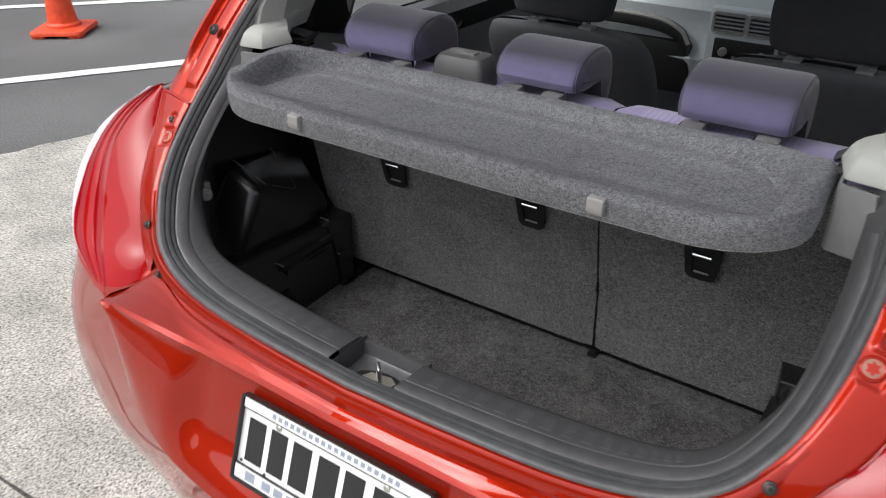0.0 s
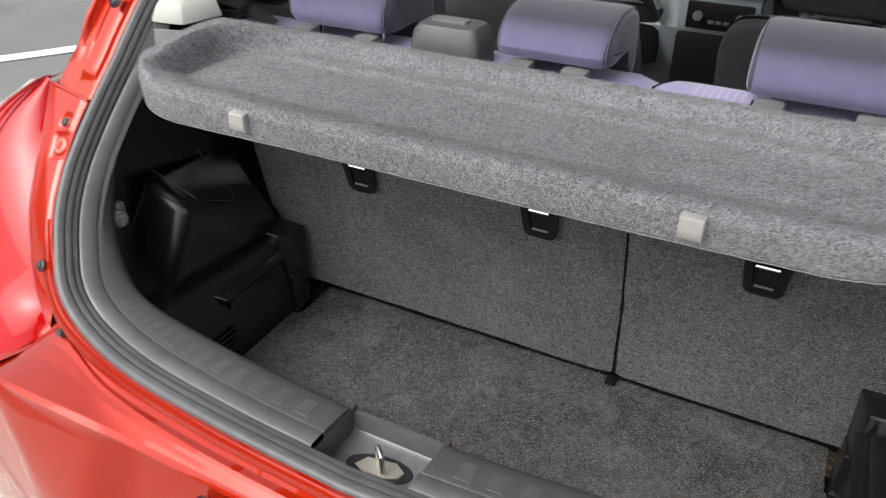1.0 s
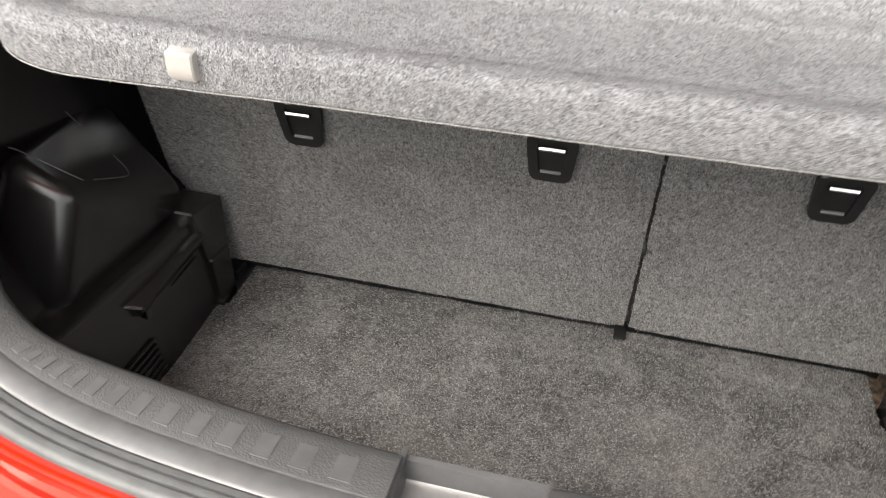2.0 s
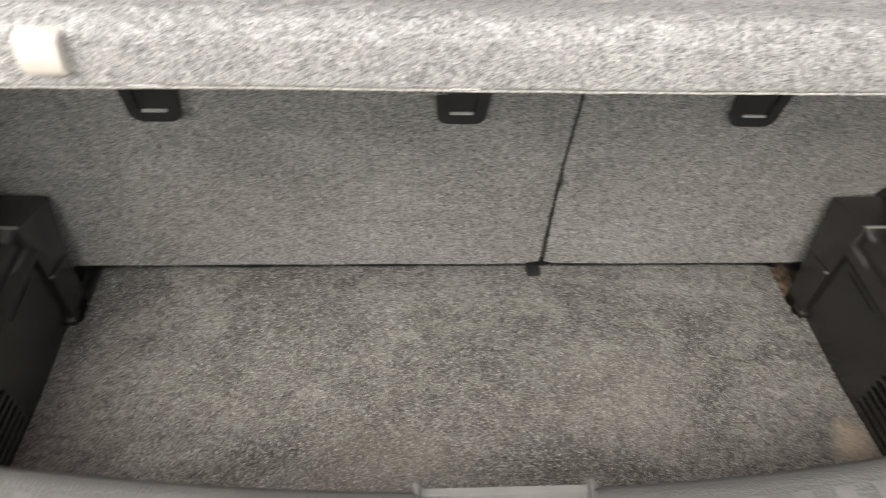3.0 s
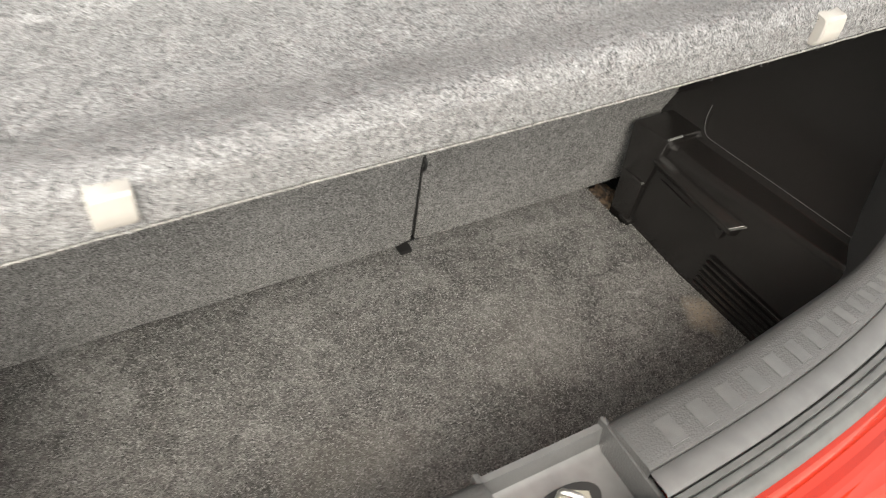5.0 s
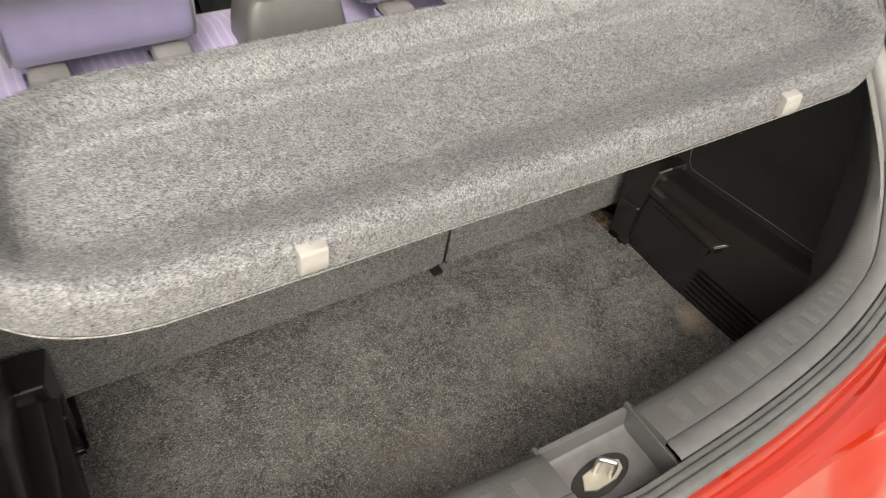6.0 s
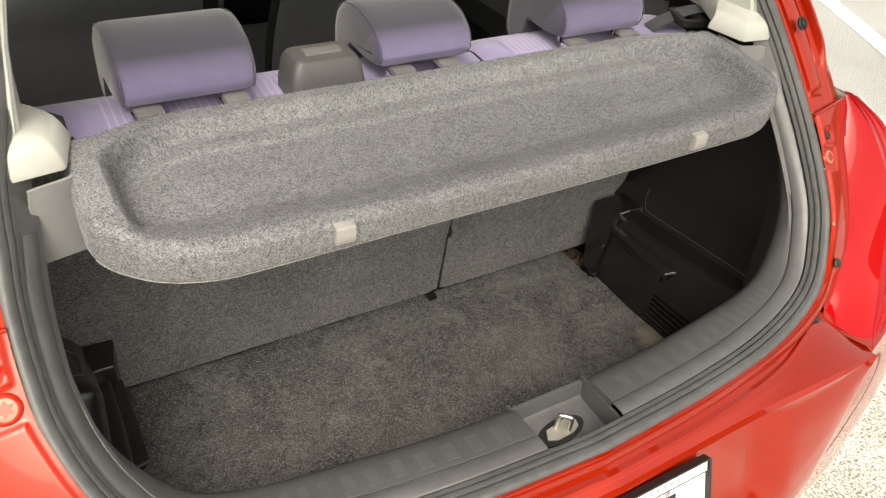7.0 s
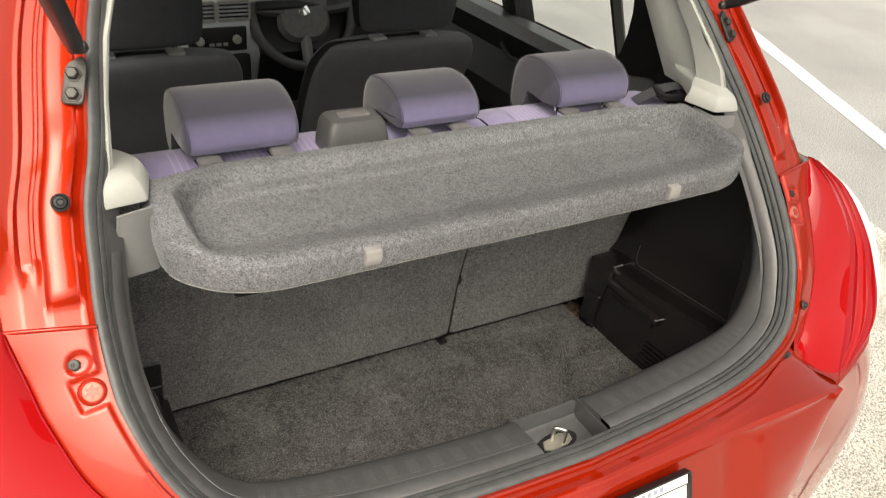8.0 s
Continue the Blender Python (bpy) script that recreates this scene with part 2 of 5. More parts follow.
def disc(bm, centre, axis, profile, sides=24):
    """A turned body: profile is a list of (radius, height along the axis)."""
    axis = Vector(axis).normalized()
    a = axis.orthogonal().normalized()
    b = axis.cross(a)
    rows = [[Vector(centre) + axis * h + (a * math.cos(w) + b * math.sin(w)) * max(r, 0.00005) for w in [2 * math.pi * k / sides for k in range(sides)]] for r, h in profile]
    return sheet(rows, bm, True, True)


def outline(points, radius, n=5):
    """A polygon in 2D with its corners rounded."""
    pts = [Vector((*p, 0)) for p in points]
    out = []
    for i, p in enumerate(pts):
        a, b = pts[i - 1], pts[(i + 1) % len(pts)]
        r = min(radius, (a - p).length * 0.49, (b - p).length * 0.49)
        s, e = p + (a - p).normalized() * r, p + (b - p).normalized() * r
        for k in range(n + 1):
            t = k / n
            q = s * (1 - t) ** 2 + p * 2 * t * (1 - t) + e * t * t
            out.append((q.x, q.y))
    return out


def slab(bm, pts, m, depth, bevel=0.0):
    """A flat plate of the outline pts (x, y), its front face at z = depth, laid by m."""
    rows = [[m @ Vector((x, y, 0)) for x, y in pts]]
    if bevel:
        cx, cy = sum(p[0] for p in pts) / len(pts), sum(p[1] for p in pts) / len(pts)
        w = max(abs(p[0] - cx) for p in pts)
        h = max(abs(p[1] - cy) for p in pts)
        rows.append([m @ Vector((x, y, depth - bevel)) for x, y in pts])
        rows.append([m @ Vector((cx + (x - cx) * (1 - bevel / w), cy + (y - cy) * (1 - bevel / h), depth)) for x, y in pts])
    else:
        rows.append([m @ Vector((x, y, depth)) for x, y in pts])
    return sheet(rows, bm, True, True)


def ring(bm, outer, inner, m, depth):
    """A flat frame between two outlines with the same number of points."""
    rows = [[m @ Vector((x, y, 0)) for x, y in outer], [m @ Vector((x, y, depth)) for x, y in outer],
            [m @ Vector((x, y, depth)) for x, y in inner], [m @ Vector((x, y, 0)) for x, y in inner]]
    rows.append(rows[0])
    return sheet(rows, bm, True)


def fibres(source, parent, mat, count, length, width, lift, seed, keep, upright=0.0):
    """Loose fibres that lie scattered over a felt surface, as one mesh of fine slivers."""
    me = source.data
    me.calc_loop_triangles()
    co = np.array([v.co for v in me.vertices])
    tri = np.array([t.vertices for t in me.loop_triangles])
    a, b, c = co[tri[:, 0]], co[tri[:, 1]], co[tri[:, 2]]
    nr = np.cross(b - a, c - a)
    area = np.linalg.norm(nr, axis=1)
    nr = nr / np.maximum(area, 1e-12)[:, None]
    ok = keep((a + b + c) / 3, nr) & (area > 1e-9)
    a, b, c, nr, area = a[ok], b[ok], c[ok], nr[ok], area[ok]
    rng = np.random.default_rng(seed)
    pick = rng.choice(len(area), count, p=area / area.sum())
    u, v = rng.random((2, count, 1))
    s = np.sqrt(u)
    p = a[pick] * (1 - s) + b[pick] * (s * (1 - v)) + c[pick] * (s * v)
    n = nr[pick]
    d = rng.normal(size=(count, 3))
    d[:, 2] *= 1 + upright
    d -= n * (d * n).sum(1)[:, None]
    d /= np.linalg.norm(d, axis=1)[:, None]
    side = np.cross(n, d)
    ln = length * rng.uniform(0.4, 1.2, (count, 1))
    wd = width * rng.uniform(0.6, 1.3, (count, 1))
    bend = side * rng.normal(size=(count, 1)) * ln * 0.25
    base = p + n * 0.0003
    mid = base + d * ln * 0.5 + bend + n * lift * rng.random((count, 1))
    tip = base + d * ln + n * lift * rng.random((count, 1)) * 0.6
    verts = np.concatenate([base, mid + side * wd / 2, tip, mid - side * wd / 2])
    k = np.arange(count)
    faces = np.stack([k, k + count, k + 2 * count, k + 3 * count], 1)
    out = bpy.data.meshes.new("felt_nap")
    out.from_pydata(verts.tolist(), [], faces.tolist())
    out.materials.append(mat)
    ob = new("felt_nap", out)
    ob.parent = parent
    ob.location = source.location
    return tagged(ob, "loose fibres of the felt surface", kind="stuff")


# ---- ground ----
def ground_sheet():
    bm = bmesh.new()
    bmesh.ops.create_grid(bm, x_segments=8, y_segments=8, size=400)
    ob = part("ground", bm, ASPHALT, None, "", False)
    tagged(ob, "grey worn asphalt car park surface reaching the distance", "ground", kind="structure")


def apron():
    """The pale concrete on which the car stands, with a ragged edge towards the asphalt."""
    rnd = random.Random(3)
    edge = [(-9.0, -16.0), (-3.55, -0.2), (-3.19, 1.02), (-3.06, 1.45), (-2.75, 2.5), (-1.9, 5.2), (1.4, 6.0), (2.86, 2.4), (2.74, 1.15), (2.62, 0.0), (2.3, -3.0), (3.5, -16.0)]
    pts = []
    for a, b in zip(edge, edge[1:] + edge[:1]):
        n = max(2, int((Vector(a) - Vector(b)).length / 0.09))
        for k in range(min(n, 60)):
            t = k / min(n, 60)
            pts.append((a[0] + (b[0] - a[0]) * t + rnd.uniform(-0.02, 0.02), a[1] + (b[1] - a[1]) * t + rnd.uniform(-0.02, 0.02)))
    bm = bmesh.new()
    top = [bm.verts.new((x, y, 0.008)) for x, y in pts]
    low = [bm.verts.new((x, y, -0.02)) for x, y in pts]
    bm.faces.new(top)
    for i in range(len(pts)):
        j = (i + 1) % len(pts)
        bm.faces.new((top[i], low[i], low[j], top[j]))
    bmesh.ops.triangulate(bm, faces=bm.faces[:1])
    ob = part("pavement", bm, CONCRETE, None, "", False)
    tagged(ob, "pale exposed aggregate concrete apron with a ragged edge", "concrete", kind="structure")


def road_line(a, b, width, label):
    a, b = Vector((*a, 0)), Vector((*b, 0))
    d = (b - a).normalized()
    s = Vector((-d.y, d.x, 0)) * width / 2
    rows = []
    n = 40
    rnd = random.Random(8)
    for k in range(n + 1):
        p = a + (b - a) * k / n
        rows.append([p + s * rnd.uniform(0.93, 1.07) + Vector((0, 0, 0.0065)), p - s * rnd.uniform(0.93, 1.07) + Vector((0, 0, 0.0065))])
    ob = part("parking_line", sheet(rows), LINE, None, "", False)
    tagged(ob, label, "road marking", "painted parking lines", "structure")


def dark_belt():
    """Unseen dark belt, added far round the car park for the paint to mirror."""
    rnd = random.Random(12)
    rows = []
    for k in range(121):
        a = 2 * math.pi * (k % 120) / 120
        h = 8.5 + 2.2 * noise.noise(Vector((math.cos(a) * 3, math.sin(a) * 3, 2))) + 1.0 * noise.noise(Vector((math.cos(a) * 11, math.sin(a) * 11, 5)))
        rows.append([Vector((r * math.cos(a), r * math.sin(a), z)) for r, z in ((44, -.1), (43, h * .35), (44, h * .75), (45.5, h))])
    ob = part("backdrop", sheet(rows), BELT_GREEN, None)
    tagged(ob, "dark green belt added unseen round the car park for reflections", "trees", kind="structure")


# mottled dark green of the added belt
BELT_GREEN = material("dark_green_belt", (0.05, 0.07, 0.035), 0.9)
speckle(BELT_GREEN, (0.02, 0.03, 0.015), (0.09, 0.11, 0.06), 2.5, 0.35, 0.65, 6.0, (1, 1, 1), 0.3, 0.3)
dark_belt()
ground_sheet()
apron()
def ground_joint(a, b, width):
    a, b = Vector((*a, .0095)), Vector((*b, .0095))
    d = (b - a).normalized()
    s = Vector((-d.y, d.x, 0)) * width / 2
    rnd = random.Random(5)
    rows = []
    for k in range(61):
        p = a + (b - a) * k / 60 + s * rnd.uniform(-.5, .5)
        rows.append([p + s * rnd.uniform(.5, 1.2), p - s * rnd.uniform(.5, 1.2)])
    ob = part("trim", sheet(rows), JOINT, None, "", False)
    tagged(ob, "dark sealed joint across the concrete apron", "joint", kind="structure")


JOINT = material("dark_joint_filler", (0.06, 0.055, 0.05), 0.9)
speckle(JOINT, (0.03, 0.028, 0.025), (0.12, 0.11, 0.1), 60.0, 0.3, 0.7, 4.0, (1, 1, 1), 3.0, 0.2)
ground_joint((-3.3, -.12), (2.5, -.03), .012)
def pale_road():
    """The older, paler asphalt on the other side of the apron."""
    bm = bmesh.new()
    bmesh.ops.create_grid(bm, x_segments=6, y_segments=6, size=30)
    ob = part("road", bm, PALE_ASPHALT, None, "", False)
    ob.location = (32.0, 8.0, .003)
    tagged(ob, "pale grey weathered asphalt beside the concrete apron", "road", kind="structure")


PALE_ASPHALT = material("pale_weathered_asphalt", (0.3, 0.3, 0.29), 0.9)
pale_n, _ = speckle(PALE_ASPHALT, (0.17, 0.17, 0.165), (0.44, 0.437, 0.425), 150.0, 0.34, 0.66, 5.0, (1, 1, 1), 0.9, 0.2)
bump(PALE_ASPHALT, pale_n.outputs["Fac"], 0.6, 0.005)
pale_road()
road_line((-5.5, -0.05), (-2.6, 4.0), 0.115, "white painted parking bay line on asphalt")
road_line((-8.3, 0.5), (-4.0, 4.9), 0.115, "white painted parking bay line on asphalt")
road_line((2.6, -0.5), (6.3, 6.6), 0.13, "white painted parking bay line on asphalt")


def traffic_cone(x, y):
    c = thing("traffic_cone", "orange plastic traffic cone standing on asphalt", "traffic cone", at=(x, y, 0))
    bm = bmesh.new()
    pts = outline([(-0.19, -0.19), (0.19, -0.19), (0.19, 0.19), (-0.19, 0.19)], 0.05)
    sheet([[Vector((px, py, z)) * 1 for px, py in [(q[0] * s, q[1] * s) for q in pts]] for s, z in ((1, 0.022), (1, 0.04), (0.97, 0.05), (0.5, 0.06))], bm, True, True)
    for sx in (-1, 1):
        for sy in (-1, 1):
            box(bm, (sx * 0.13 - 0.045, sy * 0.13 - 0.045, 0.0), (sx * 0.13 + 0.045, sy * 0.13 + 0.045, 0.03), 0.004)
    part("base", bm, ORANGE, c)
    bm = disc(bmesh.new(), (0, 0, 0), (0, 0, 1), [(0.125, 0.05), (0.122, 0.075), (0.105, 0.09), (0.035, 0.68), (0.03, 0.7), (0.022, 0.7)], 28)
    part("cone_body", bm, ORANGE, c)
    c.rotation_euler = (0, 0, radians(36))


traffic_cone(-4.99, 2.55)

# ---- car ----
car = thing("car", "red metallic five door hatchback with its tailgate raised, parked on concrete", "car", at=(0, 1.6, 0))


def cpart(name, bm, mat, parent=None, label="", smooth=True):
    """A part of the car, built in world places."""
    ob = part(name, bm, mat, parent or car, label, smooth)
    if parent is None or parent is car:
        ob.location = (0, -1.6, 0)
    return ob


# The boot opening: its outer edge, its inner lip and the inner wall behind it, from the sill's middle up to the roof.
EDGE = [(0, .022, .797), (.18, .033, .794), (.34, .055, .786), (.45, .08, .795), (.515, .105, .825), (.556, .143, .866), (.582, .185, .915),
        (.600, .25, .98), (.607, .32, 1.05), (.598, .385, 1.125), (.577, .435, 1.19), (.545, .545, 1.31), (.49, .64, 1.41), (.36, .70, 1.46), (0, .72, 1.475)]
LIP = [(0, .139, .786), (.18, .148, .788), (.33, .168, .784), (.425, .182, .788), (.475, .195, .805), (.515, .217, .845), (.543, .247, .895),
       (.561, .295, .96), (.572, .352, 1.033), (.568, .41, 1.11), (.552, .455, 1.175), (.52, .56, 1.29), (.47, .65, 1.385), (.35, .705, 1.43), (0, .725, 1.445)]
WELL = [(0, .165, .49), (.18, .17, .49), (.33, .185, .49), (.44, .2, .49), (.50, .22, .54), (.548, .25, .64), (.60, .29, .78),
        (.625, .33, .90), (.635, .39, 1.0), (.625, .44, 1.1)]
NEAR = 7.0


def cross_rows(profile, u0, u1, n, side):
    """Rows along the opening; profile lists (distance from the edge in metres, or the rest of the way when None is reached, height)."""
    a, b = spline(EDGE, n, u0, u1), spline(LIP, n, u0, u1)
    rows = []
    for i in range(n):
        t = (a[min(i + 1, n - 1)] - a[max(i - 1, 0)]).normalized()
        w = b[i] - a[i]
        nrm = t.cross(w).normalized()
        if nrm.dot(Vector((0, -0.6, 1)) if u0 + (u1 - u0) * i / (n - 1) < 9 else Vector((-0.3, -1, 0.2))) < 0:
            nrm = -nrm
        ln = w.length
        row = []
        for d, h in profile:
            dist = d if d >= 0 else ln + d + 1.0
            row.append(a[i] + w * min(dist / ln, 1.3) + nrm * h)
        rows.append(row)
    return rows if side > 0 else [flip(r) for r in rows]


SEAL = [(0, -.004), (.0008, .003), (.0035, .0062), (.008, .0075), (.0132, .0072), (.0142, .0035), (.0152, .0035), (.0162, .0072), (.02, .008), (.0232, .0072), (.0240, .0035), (.0248, .0035), (.0256, .0068), (.031, .0064), (.0328, .003), (.033, -.004)]
seal_rows = list(reversed(cross_rows(SEAL, 0, 14, 120, -1))) + cross_rows(SEAL, 0, 14, 120, 1)[1:]
cpart("boot_seal", sheet(seal_rows), RUBBER, None, "black ribbed rubber seal round the boot opening")

SMOOTH = [(.033, -.002), (.034, .004), (.037, .006), (.056, .0062), (.0575, .0055), (.058, .004)]
for side in (1, -1):
    band = cross_rows(SMOOTH, 0.335 if side > 0 else 0.345, NEAR + 1.4, 70, side)
    cpart("sill_band", sheet(band), TRIM_SMOOTH, None, "smooth dark grey plastic band inside the seal")


def sill_pad(side):
    """The grained top of the sill trim, rounded over its inner lip and down to the boot floor."""
    n, u0, u1 = 70, 0.345, NEAR + 2.0
    top = cross_rows([(.058, .003), (.0595, .006), (.064, .0065), (-1.016, .005), (-1.007, .003), (-1.0, -.003), (-.998, -.012)], u0, u1, n, side)
    well = spline(WELL, n, u0, u1)
    well = well if side > 0 else flip(well)
    for row, w in zip(top, well):
        last = row[-1]
        row += [last.lerp(w, 0.35), w]
    bm = sheet(top)
    # closes the end beside the latch recess
    end = top[0]
    bm.faces.new([bm.verts.new(p) for p in end] + [bm.verts.new(end[0] + Vector((0, 0, -0.28)))])
    return cpart("sill_trim", bm, TRIM, None, "grained dark grey plastic sill trim")


for side in (1, -1):
    pad = sill_pad(side)
    u, k = 0.52, 0
    while u < 3.3:
        du = 0.10 if u < 3 else 0.15
        bar = cross_rows([(.066, .005), (.0668, .0071), (-1.0225, .0060), (-1.0215, .004)], u, u + du, 4, side)
        ob = part("grip_bar", sheet(bar), TRIM_SMOOTH, pad)
        u += 0.205 if u < 3 else 0.34


def latch_recess():
    bm = bmesh.new()
    rows = []
    for x in (-.066, -.06, 0, .06, .066):
        up = 0.775 if abs(x) > 0.062 else 0.752
        rows.append([Vector((x, .062, .778)), Vector((x, .066, .757)), Vector((x, .072, .752)), Vector((x, .132, .753)), Vector((x, .138, .757)), Vector((x, .141, .779)), Vector((x, .147, .779)), Vector((x, .165, .5))])
    sheet(rows, bm)
    cpart("latch_recess", bm, TRIM_SMOOTH, None, "smooth dark plastic recess round the latch")
    for s in (1, -1):
        cpart("recess_wall", boxed((s * .0640 - .0028, .034, .742), (s * .0640 + .0028, .149, .7865), .002), TRIM, None, "grained end of the sill trim")
    hole = [(.041 * math.cos(a), .019 * math.sin(a)) for a in [2 * math.pi * k / 28 for k in range(28)]]
    st = cpart("striker", slab(bmesh.new(), hole, pose(-.002, .1, .7530, 0, 0, 8), .0012, .0004), DARK, None, "latch striker in its oval hole")
    plate = [(-.034, -.004), (-.020, -.013), (.014, -.0155), (.031, -.010), (.036, .002), (.020, .0145), (-.022, .0125)]
    part("base_plate", slab(bmesh.new(), [(u * .84, v * .84) for u, v in plate], pose(-.002, .1, .7545, 0, 0, 8), .0018, .0008), BRASSY, st, "tarnished pale steel plate")
    loop = rod(bmesh.new(), spline([(-.0062, .006, 0), (-.0062, .006, .021), (-.0045, .0045, .026), (.0045, -.0045, .026), (.0062, -.006, .021), (.0062, -.006, 0)], 26), .0033, 10)
    bmesh.ops.translate(loop, verts=loop.verts, vec=(0, .1, .756))
    part("loop", loop, STEEL, st, "zinc plated loop")
    clip = disc(bmesh.new(), (.107, .049, .794), (0, -.5, 1), [(.0045, 0), (.0045, .006), (.003, .0075), (.002, .004)], 14)
    cpart("trim_clip", clip, DARK)


latch_recess()

# Red body lip under the seal and the stepped top of the bumper.
def lower_rows(offsets, u1, n):
    a = spline(EDGE, n, 0, u1)
    half = []
    for i, p in enumerate(a):
        half.append([p + Vector((dx * max(0, (i / n) - 0.3) * 1.6, dy, dz)) for dx, dy, dz in offsets])
    return [flip(r) for r in reversed(half)] + half[1:]


cpart("rear_lip", sheet(lower_rows([(0, .02, -.02), (0, .002, .001), (.004, -.004, .001), (.01, -.008, -.004), (.014, -.011, -.014), (.012, -.004, -.03), (.0, .01, -.06)], 5.6, 60)), RED, None, "red painted flange under the seal")


def bumper():
    """Rear bumper: a folded ledge under the seal, a panel with the plate recess below it, and the skin that turns past a sharp crease to the flanks and underneath."""
    ledge = [
        [(0, .015, .786), (.2, .028, .782), (.36, .052, .774), (.46, .082, .787), (.505, .100, .808), (.522, .108, .812), (.535, .113, .792)],
        [(0, .006, .783), (.2, .018, .779), (.36, .042, .770), (.46, .073, .776), (.503, .092, .784), (.522, .097, .781), (.537, .098, .768)],
        [(0, -.002, .782), (.2, .010, .779), (.36, .036, .772), (.45, .065, .777), (.497, .081, .778), (.522, .084, .771), (.540, .080, .761)],
        [(0, -.006, .780), (.2, .005, .777), (.36, .031, .770), (.44, .054, .773), (.485, .065, .772), (.520, .065, .766), (.544, .058, .757)],
        [(0, -.009, .778), (.2, .001, .774), (.36, .022, .768), (.42, .034, .769), (.475, .041, .767), (.518, .040, .761), (.548, .032, .753)],
        [(0, -.016, .775), (.18, -.008, .768), (.31, -.004, .763), (.40, -.006, .764), (.46, -.006, .762), (.512, -.003, .758), (.556, .004, .751)],
    ]
    crease = [(0, -.092, .52), (.15, -.090, .525), (.285, -.083, .54), (.365, -.074, .563), (.432, -.058, .60), (.482, -.036, .65), (.524, -.012, .70), (.556, .004, .751)]
    turn = [
        [(0, -.088, .44), (.22, -.078, .44), (.42, -.050, .445), (.57, -.033, .46), (.692, .002, .50), (.730, .018, .57), (.702, .025, .66), (.64, .030, .750)],
        [(0, -.06, .34), (.28, -.05, .34), (.52, -.010, .345), (.69, .018, .36), (.808, .050, .42), (.832, .062, .54), (.804, .066, .66), (.742, .071, .754)],
        [(0, -.01, .26), (.30, .0, .26), (.56, .035, .26), (.74, .09, .27), (.844, .118, .33), (.850, .143, .50), (.836, .148, .66), (.808, .139, .757)],
        [(0, .08, .23), (.32, .09, .23), (.60, .12, .23), (.78, .22, .24), (.846, .30, .28), (.848, .38, .48), (.842, .40, .66), (.835, .30, .756)],
        [(0, .2, .23), (.32, .25, .23), (.6, .35, .23), (.8, .6, .24), (.846, .8, .28), (.848, .8, .48), (.843, .8, .66), (.842, .8, .75)],
    ]
    n = 80

    def both(half):
        return list(reversed(flip(half)))[:-1] + half

    def step(t):
        t = max(0.0, min(1.0, t))
        return t * t * (3 - 2 * t)

    top = [both(spline(r, n)) for r in ledge]
    cols = []
    for c in zip(*top):
        out = []
        for a, b in zip(c, c[1:]):
            out += [a.lerp(b, t) for t in (0.0, 0.05, 0.35, 0.65, 0.95)]
        cols.append(out + [c[-1]])
    body = cpart("bumper", sheet([list(r) for r in zip(*cols)]), RED, None, "glossy red painted rear bumper")
    # panel between the ledge's edge and the crease, sunk round the plate
    edge, fold = top[-1], both(spline(crease, n))
    rows = []
    for w in [0, .012, .03, .06] + [.06 + .94 * k / 34 for k in range(1, 35)]:
        row = []
        for a, b in zip(edge, fold):
            q = a.lerp(b, w)
            sunk = step((.352 - abs(q.x)) / .075) * step((1 - w) / .42) * step((w - .02) / .10)
            q.y += (.022 + .012 * max(0.0, 1 - (q.x / .26) ** 2)) * sunk - .011 * math.sin(math.pi * w) * step((abs(q.x) - .27) / .10) - .004 * step(w / .03) * (1 - step((w - .03) / .05))
            row.append(q)
        rows.append(row)
    part("plate_panel", sheet(rows), RED, body)
    # skin past the crease
    net = [fold] + [both(spline(r, n)) for r in turn]
    skin = np.array([[tuple(p) for p in spline(c, 48)] for c in zip(*net)])
    for _ in range(36):
        near = (skin[:-2, 1:-1] + skin[2:, 1:-1] + skin[1:-1, :-2] + skin[1:-1, 2:]) / 4
        skin[1:-1, 1:-1] += .7 * (near - skin[1:-1, 1:-1])
    skin = [[Vector(p) for p in row] for row in skin]
    part("bumper_corner", sheet([list(r) for r in zip(*skin)]), RED, body)
    # returns that run in under the lamps
    for s, col, end in ((1, skin[-1], cols[-1]), (-1, skin[0], cols[0])):
        rows = [[p, p + Vector((-s * .004, .010, .006)), p + Vector((-s * .03, .07, .008))] for p in col]
        part("lamp_return", sheet(rows), RED, body)
        rows = [[p, p + Vector((s * .006, .002, .003)), p + Vector((s * .05, .03, .0))] for p in end]
        part("lamp_return", sheet(rows), RED, body)
    return body


bumper()


# ---- tail lamps ----
FLANGE_IN = [(.606, .288, 1.022), (.602, .256, .989), (.595, .224, .955), (.580, .183, .915), (.562, .152, .880), (.538, .125, .846), (.516, .104, .815)]
LENS_IN = [(.702, .306, 1.027), (.682, .268, .976), (.662, .222, .928), (.640, .18, .884), (.606, .143, .845), (.575, .115, .795), (.538, .094, .759)]
LENS_OUT = [(.712, .308, 1.037), (.736, .25, .985), (.742, .2, .93), (.728, .16, .875), (.706, .128, .83), (.655, .078, .777), (.560, .012, .752)]
RIB_OUT = [(.718, .296, 1.036), (.765, .243, .99), (.788, .184, .92), (.798, .145, .855), (.797, .112, .796), (.735, .072, .764), (.575, .014, .747)]
CLEAR_OUT = [(.726, .29, 1.034), (.786, .224, .972), (.812, .176, .906), (.822, .145, .848), (.824, .128, .80), (.765, .088, .752), (.582, .018, .744)]
SIDE_END = [(.728, .36, 1.03), (.788, .36, .975), (.815, .36, .915), (.826, .35, .85), (.828, .33, .79), (.795, .26, .74), (.60, .045, .735)]


